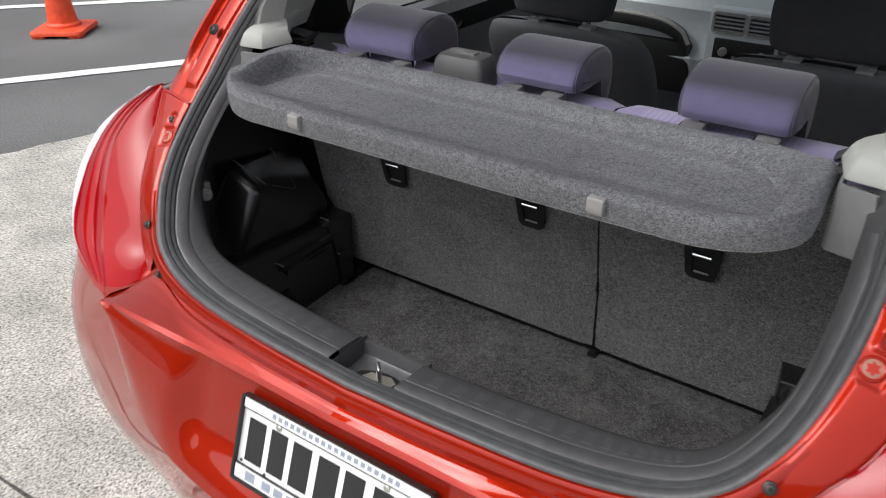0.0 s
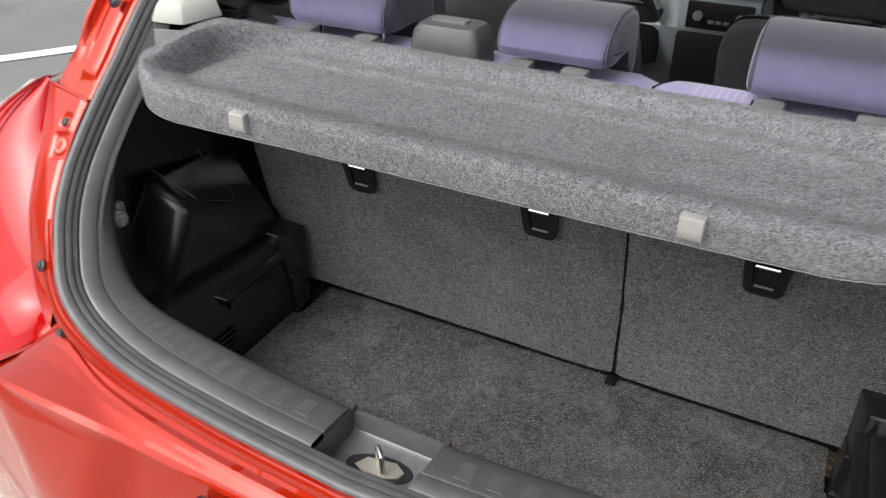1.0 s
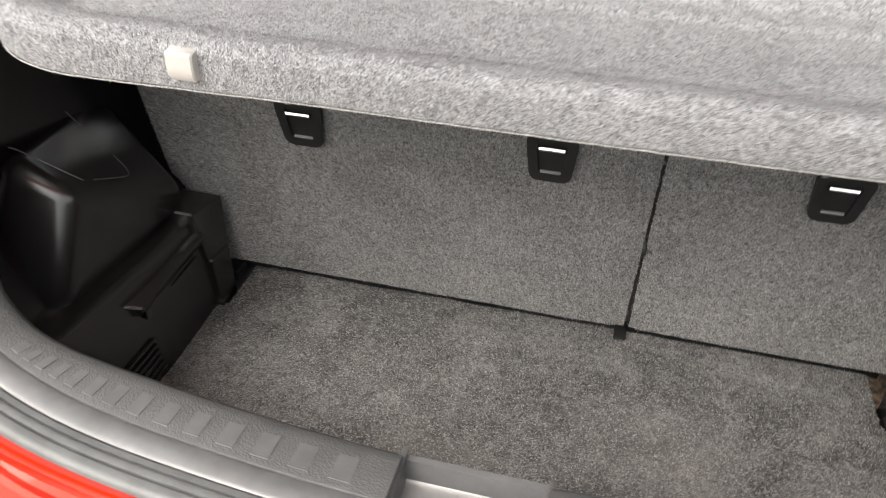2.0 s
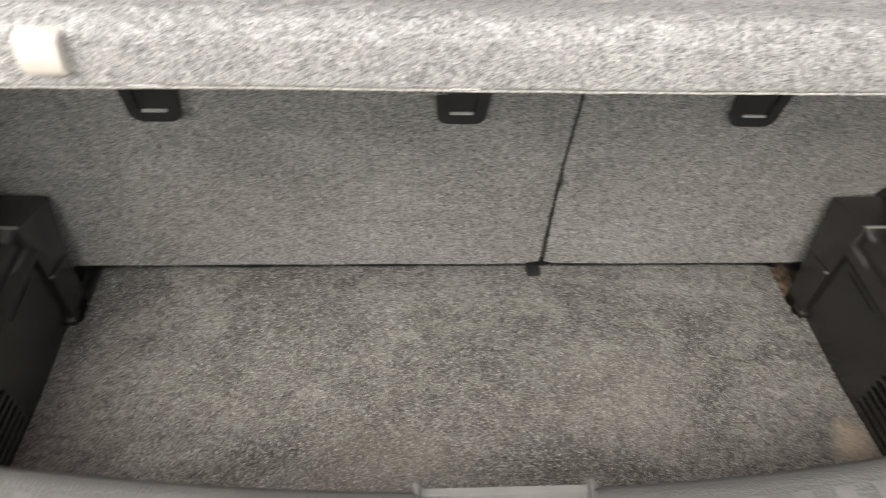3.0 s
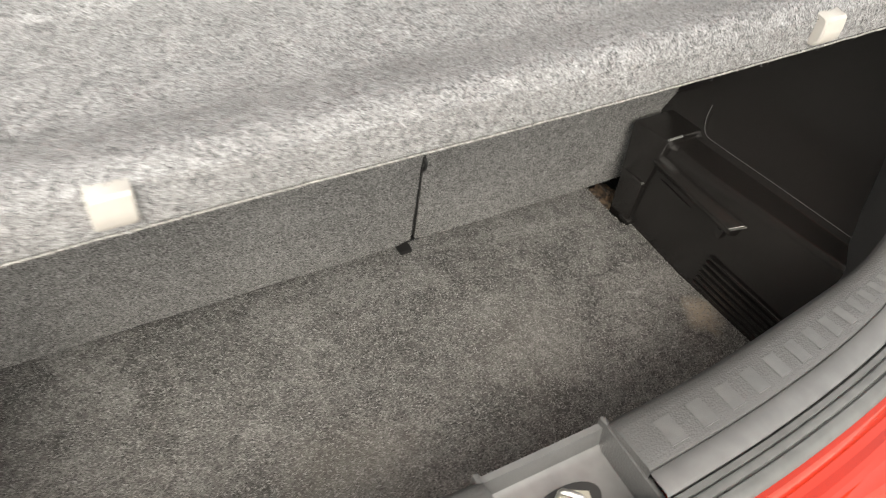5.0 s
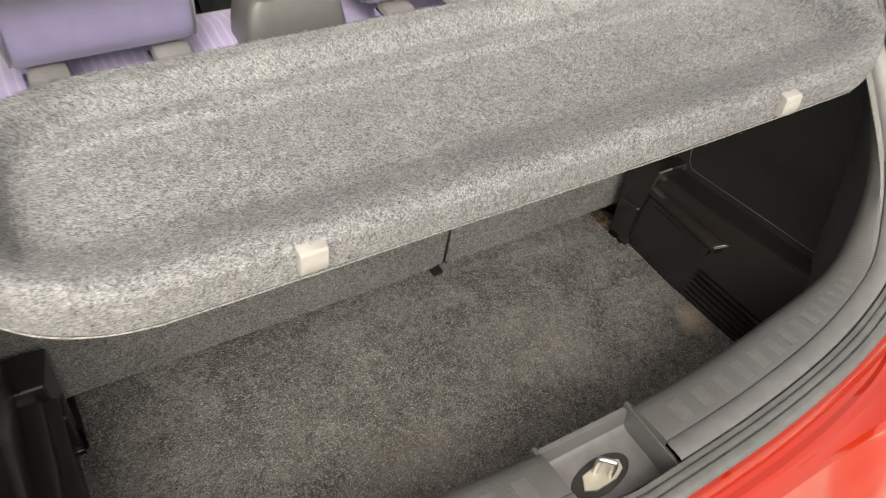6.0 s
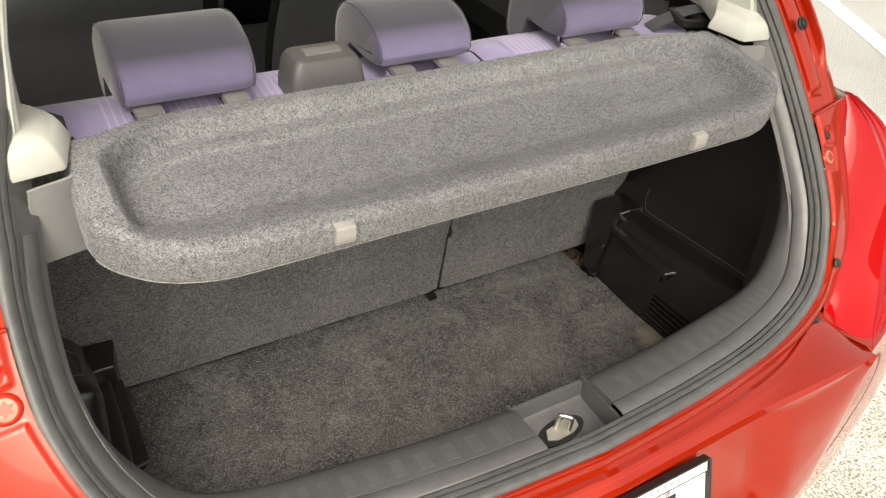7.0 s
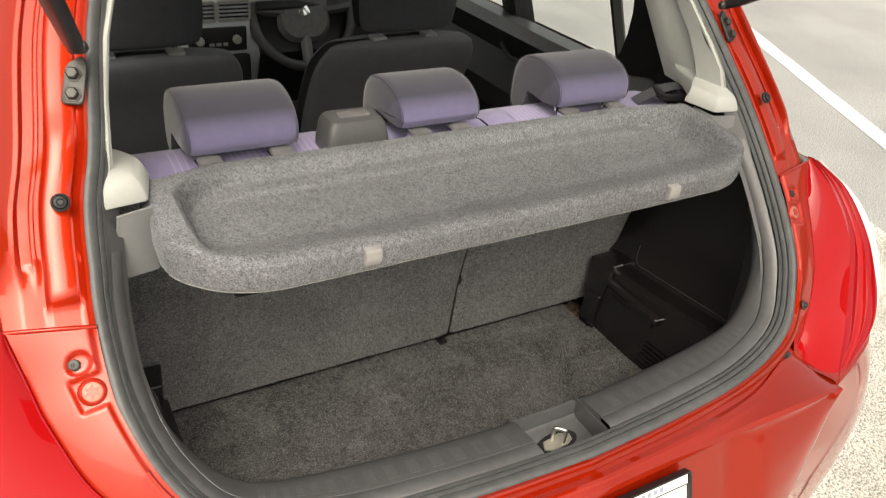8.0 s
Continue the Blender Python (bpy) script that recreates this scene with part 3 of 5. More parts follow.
def strip(a, b, bulge, n=28, m=7, off=(0, 0, 0), flare=0.0):
    """A curved band between two curves that swells outwards by bulge."""
    p, q = spline(a, n), spline(b, n)
    rows = []
    for i in range(n):
        w = q[i] - p[i]
        t = (p[min(i + 1, n - 1)] - p[max(i - 1, 0)])
        nrm = w.cross(t).normalized()
        if nrm.y > 0:
            nrm = -nrm
        rows.append([p[i] + w * (k / (m - 1)) + nrm * bulge * (1 - (2 * k / (m - 1) - 1) ** 2) + Vector(off) for k in range(m)])
    return rows


def tail_lamp(side):
    f = (lambda rows: rows) if side > 0 else (lambda rows: [flip(r) for r in rows])
    # flange with its raised face, stepped down round the stop, dished at the screw and folded along the seal
    face = strip(FLANGE_IN, LENS_IN, 0.002, 110, 34)
    ease = lambda v: max(0.0, min(1.0, v)) ** 2 * (3 - 2 * max(0.0, min(1.0, v)))
    stop, hole, along, across = Vector((.615, .243, .964)), Vector((.628, .267, .990)), Vector((.15, .68, .72)), Vector((.93, -.03, -.37))
    for row in face:
        span = (row[-1] - row[0]).length
        for k, q in enumerate(row):
            d = q - stop
            low = ease((.023 - abs(d.dot(along))) / .006) * ease((.024 - d.dot(across)) / .007)
            dish = ease((.0165 - (q - hole).length) / .006)
            up = .0034 * ease((k / 33 * span - .004) / .006) * ease(((1 - k / 33) * span) / .003)
            row[k] = q + Vector((.15, -.72, .66)) * up * (1 - max(low, dish))
    unit = cpart("tail_lamp", sheet(f(face)), RED_FLANGE, None, "red tail lamp unit with its screwed flange")
    foot = [Vector(FLANGE_IN[-2]), Vector(FLANGE_IN[-1]), Vector(FLANGE_IN[-1]).lerp(Vector(LENS_IN[-1]), .5), Vector(LENS_IN[-1]), Vector(LENS_IN[-1]).lerp(Vector(LENS_OUT[-1]), .5), Vector(LENS_OUT[-1])]
    part("base_skirt", sheet(f([[p + Vector((0, .001, 0)), p + Vector((0, .005, -.008)), p + Vector((0, .012, -.045))] for p in foot])), RED_FLANGE, unit)
    rim = [Vector(p) + Vector((.001, -.002, .001)) for p in LENS_IN]
    rim = spline(rim, 40)
    part("lens_rim", rod(bmesh.new(), rim if side > 0 else flip(rim), .0016, 8), LENS_DEEP, unit)
    top = [face[0][0], face[0][8], face[0][17], face[0][26], face[0][33]]
    part("flange_edge", rod(bmesh.new(), top if side > 0 else flip(top), .0028, 10), RED_FLANGE, unit)
    part("lens", sheet(f(strip(LENS_IN, LENS_OUT, 0.004, 30, 9, (0, -.0015, 0)))), LENS_RED, unit, "glossy red lamp lens")
    for k in range(3):
        a = [Vector(p).lerp(Vector(q), k / 3) for p, q in zip(LENS_OUT, RIB_OUT)]
        b = [Vector(p).lerp(Vector(q), (k + 1) / 3) for p, q in zip(LENS_OUT, RIB_OUT)]
        part("lens_rib", sheet(f(strip(a, b, 0.0018, 30, 6, (0, -.0015, 0)))), LENS_DEEP if k != 1 else LENS_RED, unit, "ribbed deep red lens")
    back = strip(LENS_OUT, RIB_OUT, 0.0, 30, 4, (0, .006, 0))
    part("reflector", sheet(f(back)), LENS_DEEP, unit)
    part("clear_lens", sheet(f(strip(RIB_OUT, CLEAR_OUT, 0.002, 30, 6, (0, -.001, 0)))), LENS_CLEAR, unit, "milky clear outer lens")
    part("side_lens", sheet(f(strip(CLEAR_OUT, SIDE_END, 0.004, 30, 6))), LENS_RED, unit)
    s = side
    # screw in its dished hole, rubber bump stop and lower screw
    def screw(x, y, z, r, axis, name, mat, cup):
        ax = Vector((s * axis[0], axis[1], axis[2])).normalized()
        c = Vector((s * x, y, z))
        part(name, disc(bmesh.new(), c, ax, [(r * 1.15, 0), (r * 1.15, .0015), (r * 1.0, .0025), (r * .8, .003), (r * .74, .0058), (r * .55, .0065), (r * .3, .0065), (r * .26, .005)], 20), mat, unit)
        across = ax.to_track_quat("Z", "Y").to_matrix().to_4x4()
        across.translation = c + ax * .0063
        part("screw_slot", slab(bmesh.new(), [(-r * .4, -.0006), (-.0006, -.0006), (-.0006, -r * .4), (.0006, -r * .4), (.0006, -.0006), (r * .4, -.0006), (r * .4, .0006), (.0006, .0006), (.0006, r * .4), (-.0006, r * .4), (-.0006, .0006), (-r * .4, .0006)], across, .0005, .0001), DARK, unit)
    screw(.628, .267, .990, .0085, (.2, -.72, .66), "screw", DULLBOLT, True)
    screw(.558, .121, .847, .0075, (.25, -.8, .5), "screw", DULLBOLT, True)
    ax = Vector((s * .15, -.72, .66)).normalized()
    c = Vector((s * .615, .243, .964))
    part("bump_stop", disc(bmesh.new(), c - ax * .003, ax, [(.0175, 0), (.0175, .004), (.0168, .007), (.0145, .0098), (.0125, .0106), (.0112, .010)], 28), RED_FLANGE, unit, "red bump stop with a pale worn face")
    part("stop_face", disc(bmesh.new(), c - ax * .003, ax, [(.0114, .0085), (.0112, .0102), (.0104, .0106), (.006, .0108), (.001, .0108)], 28), STOPFACE, unit, "pale worn stop face")
    star = [((.0088 if k % 2 else .0055) * math.cos(k * math.pi / 6), (.0088 if k % 2 else .0055) * math.sin(k * math.pi / 6)) for k in range(12)]
    m = ax.to_track_quat("Z", "Y").to_matrix().to_4x4()
    m.translation = c + ax * .0080
    part("stop_star", slab(bmesh.new(), star, m, .0006, .0001), RED_FLANGE, unit)
    low = Vector((s * .490, .084, .782))
    part("screw", disc(bmesh.new(), low, (s * .1, -.8, .5), [(.0085, 0), (.0085, .004), (.006, .007), (.0055, .011), (.003, .011)], 18), DULLBOLT, unit, "dirty body screw")


for side in (1, -1):
    tail_lamp(side)


# ---- pillars, roof, sides ----
def pillar(side):
    """Red painted rear pillar: a channelled flange beside the seal that turns into the body side."""
    n = 110
    a = spline(EDGE, n, 7.45, 14)
    rows = []
    for i, p in enumerate(a):
        u = i / (n - 1)
        up = max(0.0, (p.z - 1.0) / 0.45)
        # outward direction: sideways on the pillar, upwards on the roof
        roof = max(0.0, min(1.0, (0.5 - abs(p.x)) / 0.2))
        out = Vector((1 - roof, 0, roof)).normalized()
        fwd = Vector((0, 1, 0)) * (1 - roof * .4)
        ease = lambda v: max(0.0, min(1.0, v)) ** 2 * (3 - 2 * max(0.0, min(1.0, v)))
        pad = ease((p.z - 1.032) / .024) * (1 - .55 * ease((p.z - 1.195) / .03))
        g = ease((p.z - 1.05) / .07) if roof == 0 else 1.0
        prof = [(-.004, .01), (0, -.001), (.004, -.002), (.0065, .006), (.011, .009), (.0145, .009 - .010 * pad), (.018, .009 - .0112 * pad), (.041, .009 - .0112 * pad), (.045, .009 - .008 * pad), (.048, .011), (.0525, .011), (.0545, .011 - .005 * g), (.0575, .011 - .005 * g), (.059, .011), (.070, .011), (.0725, .011 - .009 * g), (.076, .012 - .016 * g), (.081, .014 - .018 * g), (.086, .016 - .013 * g), (.095, .02), (.107, .05), (.120, .12), (.132, .22), (.136, .32)]
        rows.append([p + out * d * (1 - .25 * roof) + fwd * h for d, h in prof])
    rows = rows if side > 0 else [flip(r) for r in rows]
    return cpart("rear_pillar", sheet(rows), RED_DULL, None, "red painted rear pillar with a stamped channel")


for side in (1, -1):
    pillar(side)
    s = side
    shift = inset(1.2) if s < 0 else 0.0
    # strut bracket with two bolts, the strut's lower end and the wiring plug higher on the pillar
    br = cpart("strut_bracket", slab(bmesh.new(), outline([(-.019, -.032), (.014, -.034), (.019, .03), (.012, .046), (-.012, .03)], .01), pose(s * .577 + shift, .482, 1.246, 50, 0, s * 18) @ Matrix.Scale(.8, 4), .005, .0015), DULLBOLT, None, "grey steel strut bracket")
    for dz in (-.018, .014):
        m = pose(s * .577 + shift, .482, 1.246, 50, 0, s * 18) @ Matrix.Scale(.8, 4)
        part("bolt", disc(bmesh.new(), m @ Vector((-.001, dz, .004)), m.to_3x3() @ Vector((0, 0, 1)), [(.0105, 0), (.0105, .002), (.0078, .0025), (.0078, .008), (.006, .0095)], 6), DULLBOLT, br)
    foot = Vector((s * .568 + shift, .492, 1.288))
    head = Vector((s * .665, -.16, 1.69))
    body = rod(bmesh.new(), [foot, foot.lerp(head, .03), foot.lerp(head, .05), foot.lerp(head, .6)], [.0085, .0105, .0115, .0115], 16)
    part("lift_strut", body, DARK, br, "black gas strut")
    part("strut_rod", rod(bmesh.new(), [foot.lerp(head, .6), head], .005, 12), STEEL, br)
    part("ball_joint", disc(bmesh.new(), foot - Vector((s * .014, 0, 0)), (s, 0, 0), [(.004, 0), (.008, .004), (.008, .02), (.004, .024)], 14), DULLBOLT, br)
    plug = disc(bmesh.new(), (s * .621 + shift, .382, 1.141), (s * .05, -.8, .6), [(.011, 0), (.011, .003), (.0085, .0045), (.0072, .003), (.0072, .006), (.0042, .007), (.003, .005)], 22)
    cpart("pillar_plug", plug, DARK, None, "round black rubber grommet")


def side_body(side):
    """Lower flank from the tail to the nose with wheel openings left to the wheels' dark arches."""
    stations = [(.33, .80, .72), (.55, .825, .74), (.9, .84, .75), (1.5, .845, .75), (2.3, .845, .74), (2.9, .835, .72), (3.3, .80, .68), (3.55, .68, .62)]
    rows = []
    for y, w, _ in stations:
        belt = 1.0 - .03 * max(0, y - 1) if y < 2.5 else .95 - .12 * (y - 2.5)
        rows.append([Vector((side * (w - d), y, z * belt)) for d, z in ((.12, .2), (.03, .27), (.01, .4), (0, .62), (.012, .8), (.035, .93), (.06, 1.0), (.09, 1.02))])
    fine = [spline(c, 40) for c in zip(*rows)]
    return cpart("flank", sheet([list(r) for r in zip(*fine)]), RED, None, "red painted body side")


for side in (1, -1):
    side_body(side)


def roof():
    rows = []
    for y, z, w in ((.70, 1.482, .50), (.9, 1.50, .53), (1.4, 1.51, .55), (1.9, 1.47, .55), (2.15, 1.41, .56)):
        rows.append([Vector((w * t, y, z - .05 * t ** 4 - .012 * t * t)) for t in [k / 8 for k in range(-8, 9)]])
    cpart("roof", thick(sheet([list(r) for r in zip(*[spline(c, 24) for c in zip(*rows)])]), .035), RED, None, "red painted roof")
    rows = [[Vector((p.x * .97, p.y + .02, p.z - .045)) for p in r] for r in rows]
    cpart("headlining", sheet(rows), PALE, None, "pale grey headlining")
    rows = []
    for y, z, w in ((2.75, .98, .755), (3.0, .97, .745), (3.4, .88, .70), (3.58, .74, .66), (3.63, .62, .64)):
        rows.append([Vector((w * t, y - .1 * t * t, z - .04 * t * t)) for t in [k / 8 for k in range(-8, 9)]])
    cpart("bonnet", sheet([list(r) for r in zip(*[spline(c, 20) for c in zip(*rows)])]), RED, None, "red painted bonnet")
    rows = [[Vector((w * t, y - .24 * t ** 4, z)) for t in [k / 10 for k in range(-10, 11)]] for y, z, w in ((3.60, .72, .72), (3.69, .60, .745), (3.72, .45, .755), (3.70, .30, .745), (3.60, .20, .72), (3.35, .20, .70))]
    cpart("front_bumper", sheet([list(r) for r in zip(*[spline(c, 24) for c in zip(*rows)])]), RED, None, "red painted front bumper")
    ws = [[Vector((w * t, y - .06 * t * t, z)) for t in [k / 8 for k in range(-8, 9)]] for y, z, w in ((2.18, 1.40, .53), (2.5, 1.19, .6), (2.76, .99, .66))]
    g = cpart("windscreen", sheet(ws), GLASS, None, "clear windscreen glass")
    g.visible_shadow = False


roof()


def side_frame(side):
    """Pillars, window frames and panes of one side."""
    def X(z, y):
        return side * (.76 - (z - 1.0) * .42 - .02 * max(0, y - 1.8))
    def post(name, pts, w, mat, label, deep=.05):
        rows = []
        for y, z in pts:
            x = X(z, y)
            rows.append([Vector((x, y - w / 2, z)), Vector((x + side * .012, y, z)), Vector((x, y + w / 2, z)), Vector((x - side * deep, y + w / 2 * .8, z)), Vector((x - side * deep * 1.1, y - w / 2 * .8, z))])
        cpart(name, sheet(rows, None, True, True), mat, None, label)
    post("centre_pillar", [(1.36, .98), (1.34, 1.2), (1.32, 1.46)], .10, DARK, "black trimmed door pillar")
    post("front_pillar", [(2.72, .98), (2.45, 1.2), (2.12, 1.44)], .09, PALE, "pale plastic trimmed windscreen pillar")
    post("window_bar", [(.905, 1.02), (.90, 1.2), (.89, 1.46)], .016, DARK, "thin black window divider bar", .022)
    # roof rail
    rows = [[Vector((X(1.44, y) + side * dx, y, 1.45 + dz)) for dx, dz in ((.01, -.02), (.012, .02), (-.02, .045), (-.06, .03), (-.05, -.02))] for y in (.6, .9, 1.4, 1.9, 2.15)]
    cpart("roof_rail", sheet(rows, None, True, True), RED, None, "red roof rail")
    # rear quarter in black round the last window
    rows = []
    for k in range(9):
        t = k / 8
        z = 1.03 + .43 * t
        y1 = .745 + .165 * (1 - t) ** 2.6
        rows.append([Vector((X(z, .5) - side * .045, .66 + .06 * t, z)), Vector((X(z, .5) - side * .07, .66 + .05 * t, z)), Vector((X(z, .5) - side * .07, y1 - .04 * (1 - t), z)), Vector((X(z, .5) - side * .045, y1 - .03 * (1 - t), z))])
    cpart("window_surround", sheet(rows, None, True, True), DARK, None, "black plastic window surround")
    for y0, y1 in ((.68, .895), (.915, 1.31), (1.41, 2.3)):
        rows = [[Vector((X(z, y) - side * .012, y, z)) for y in (y0, (y0 + y1) / 2, y1 - (max(0, z - 1.05) * 1.0 if y1 > 2 else 0))] for z in (1.0, 1.15, 1.3, 1.45)]
        g = cpart("side_window", sheet(rows), GLASS, None, "clear side window glass")
        g.visible_shadow = False
    # door inner panels with ledge, grip and recess
    for name, y0, y1 in (("rear_door_panel", .66, 1.37), ("front_door_panel", 1.37, 2.55)):
        prof = [(.745, 1.02), (.70, 1.035), (.66, 1.03), (.645, 1.0), (.66, .965), (.675, .93), (.655, .90), (.60, .86), (.595, .80), (.65, .77), (.67, .6), (.66, .35)]
        rows = [[Vector((side * x, y, z - .02 * (y - .7) + (.02 if y < .75 else 0))) for x, z in prof] for y in [y0 + (y1 - y0) * k / 10 for k in range(11)]]
        d = cpart(name, sheet([r[3:] for r in rows]), DARK, None, "black door inner panel")
        part("door_ledge", sheet([r[:4] for r in rows]), TRIM_SMOOTH, d, "satin dark grey window ledge")
        rows = [[Vector((side * (.648 - .004 * math.cos(a)), y0 + .18 + .07 * math.cos(a + .4), .925 + .026 * math.sin(a)))for a in [k * math.pi / 8 for k in range(16)]]]
        grip = rod(bmesh.new(), [Vector((side * .652, y1 - .28, .95)), Vector((side * .638, y1 - .2, .935)), Vector((side * .638, y1 - .12, .93)), Vector((side * .652, y1 - .06, .95))], .007, 8)
        part("door_pull", grip, DARK, d, "black door pull")


for side in (1, -1):
    side_frame(side)


def wheel(x, y):
    s = 1 if x > 0 else -1
    w = cpart("wheel", disc(bmesh.new(), (x - s * .18, y, .295), (s, 0, 0), [(.19, 0), (.27, .0), (.29, .02), (.295, .05), (.295, .15), (.28, .18), (.2, .185), (.19, .17)], 36), DARK, None, "black tyre on a silver wheel")
    part("rim", disc(bmesh.new(), (x - s * .18, y, .295), (s, 0, 0), [(.195, .02), (.2, .17), (.185, .175), (.16, .15), (.05, .165), (.03, .17)], 30), STEEL, w)


for x in (.83, -.83):
    wheel(x, .72)
    wheel(x, 3.1)

under = boxed((-.72, .35, .2), (.72, 3.4, .3), .03)
cpart("underbody", under, DARK, None, "black underbody")
cabin_floor = boxed((-.66, .68, .3), (.66, 2.7, .34), .01)
cpart("cabin_floor", cabin_floor, CHARCOAL, None, "charcoal cabin carpet")


def tailgate():
    """Raised over the boot, hinged at the roof: a painted frame round the rear window, and the panel below it."""
    def at(u, k):
        t = max(0.0, min(1.0, u))
        w = .50 + .32 * t - .29 * t * t
        y = .68 - 1.02 * t
        z = 1.51 + .30 * t - .05 * max(0, t - .7) ** 2
        return Vector((w * k, y, z + .03 * (1 - k * k)))
    ks = [k / 10 for k in range(-10, 11)]
    gate = cpart("tailgate", thick(sheet([[at(u, k) for k in ks] for u in (.60, .64, .7, .8, .9, .96, 1.0)]), .04), RED, None, "red tailgate panel raised overhead")
    part("header", thick(sheet([[at(u, k) for k in ks] for u in (.0, .03, .06, .10)]), .03), RED, gate)
    for s in (-1, 1):
        part("window_frame", thick(sheet([[at(u, s * k) for k in (.86, .9, .95, 1.0)] for u in (.10, .2, .3, .4, .5, .60)]), .03), RED, gate)
    g = part("rear_window", sheet([[at(u, k * .86) - Vector((0, 0, .012)) for k in ks] for u in (.10, .2, .3, .4, .5, .60)]), GLASS, gate, "clear rear window glass")
    g.visible_shadow = False


tailgate()


# ---- boot lining ----
# paler and glossier than the lining, to paint highlights along its edges
EDGE_GLINT = material("pale_edge_glint", (0.10, 0.10, 0.098), 0.16, 0.0, 1.0, 1.0)
noise_bump(EDGE_GLINT, 80.0, 0.2, 0.001)

def block(bm, low, top, bevel, mirror=1, segments=3):
    """A six-sided body between a lower and an upper ring of four corners, its edges rounded; mirror is -1 for the other side."""
    vs = [bm.verts.new((mirror * x, y, z)) for x, y, z in (*low, *top)]
    faces = [(3, 2, 1, 0), (4, 5, 6, 7), (0, 1, 5, 4), (1, 2, 6, 5), (2, 3, 7, 6), (3, 0, 4, 7)]
    made = [bm.faces.new([vs[i] for i in f]) for f in faces]
    bmesh.ops.recalc_face_normals(bm, faces=made)
    edges = list({e for f in made for e in f.edges})
    bmesh.ops.bevel(bm, geom=edges, offset=bevel, segments=segments, profile=0.5, affect="EDGES", clamp_overlap=True)
    return bm


def boot_side(side):
    """Black moulded side lining: a low box with a rounded ledge, a grip shelf and louvres on its face, a stepped post at the seat and the wall above."""
    s = side
    ys = [.19, .25, .31, .37, .43, .49, .535, .578, .586, .63, .68]

    def ledge(y):
        return .6695 + .10 * max(0.0, .525 - y)

    def toe(y):
        return .500 + .05 * max(0.0, .44 - y) + (.048 if y > .58 else 0.0)

    wall = []
    for y in ys:
        e = ledge(y)
        wall.append([Vector((s * x, y, z)) for x, z in ((.561, e + .007), (.5645, e + .013), (.572, e + .024), (.588, e + .042), (.604, e + .062), (.616, e + .085), (.625, e + .125), (.631, .88), (.637, .98), (.632, 1.11))])
    wall = [list(r) for r in zip(*[spline(c, 40) for c in zip(*wall)])]
    for row in wall:
        for v in row:
            v.y = max(v.y, .20 + .60 * max(0.0, v.z - .72))
    lining = cpart("boot_lining", sheet(wall), BLACK, None, "black moulded plastic boot side lining")
    rows = []
    for y in ys:
        e, t = ledge(y), toe(y)
        rows.append([Vector((s * x, y, z)) for x, z in ((t - .001, .485), (t, .53), (t + .003, .58), (t + .006, .63), (t + .009, e - .014), (t + .0096, e - .009), (t + .0112, e - .0048), (t + .0145, e - .0016), (t + .019 if y < .58 else .556, e), (.540 if y < .58 else .557, e + .0022), (.555 if y < .58 else .558, e + .0036), (.559, e + .0050), (.561, e + .007))])
    part("side_box", sheet(rows), BLACK, lining)
    # stepped post against the seat back: a tapering cap block over a lower foot block
    post = block(bmesh.new(), [(.497, .551, .582), (.575, .551, .582), (.575, .600, .582), (.491, .600, .582)], [(.500, .5365, .684), (.575, .5365, .684), (.575, .603, .680), (.4885, .603, .678)], .0035, s)
    part("side_post", post, BLACK, lining)
    foot = block(bmesh.new(), [(.491, .556, .488), (.560, .556, .488), (.560, .598, .488), (.489, .598, .488)], [(.4935, .5525, .589), (.560, .5525, .589), (.560, .598, .589), (.490, .598, .589)], .003, s)
    part("post_foot", foot, BLACK, lining)
    heel = block(bmesh.new(), [(.487, .549, .488), (.512, .549, .488), (.512, .575, .488), (.487, .575, .488)], [(.490, .551, .509), (.512, .551, .509), (.512, .573, .509), (.490, .573, .509)], .002, s)
    part("post_heel", heel, BLACK, lining)
    # thin pale rods that stand for the highlights on cap and foot
    for a, b in (((.5015, .5372, .6828), (.527, .5372, .6834)), ((.494, .5532, .588), (.5065, .5532, .588))):
        part("post_glint", rod(bmesh.new(), [Vector((s * a[0], *a[1:])), Vector((s * b[0], *b[1:]))], .0023, 8), EDGE_GLINT, lining, "pale glossy rod standing for an edge highlight")
    # grip shelf on the face with a rolled end, and the small tab under it
    grip = block(bmesh.new(), [(.500, .381, .626), (.514, .372, .626), (.514, .546, .626), (.500, .546, .626)], [(.4915, .379, .644), (.514, .367, .653), (.514, .546, .650), (.4915, .546, .643)], .0026, s)
    part("grip_shelf", grip, BLACK, lining)
    # rolled end, its highlight put into the pale colour
    part("grip_edge", rod(bmesh.new(), [Vector((s * x, y, z)) for x, y, z in ((.4935, .3775, .6432), (.503, .3722, .6470), (.512, .3675, .6508))], .0017, 8), EDGE_GLINT, lining, "glossy rolled end of the grip shelf, paled as a highlight")
    tab = block(bmesh.new(), [(.5000, .392, .608), (.512, .392, .608), (.512, .402, .608), (.5000, .402, .608)], [(.4990, .390, .627), (.512, .390, .627), (.512, .404, .627), (.4990, .404, .627)], .003, s)
    part("grip_tab", tab, BLACK, lining)
    rib = rod(bmesh.new(), [Vector((s * (toe(y) + .0045), y, .612 + .012 * (y - .45))) for y in (.46, .49, .515, .53)], [.0005, .0018, .0018, .0005], 8)
    part("face_rib", rib, BLACK, lining)
    for k in range(6):
        z = .512 + .0118 * k
        y1 = .400 - .0015 * k
        louvre = [Vector((s * (toe(y) - off + .0012), y, z)) for y, off in ((y1 + .004, -.002), (y1, .0022), (y1 - .03, .0022), (.30, .0022), (.24, .0022))]
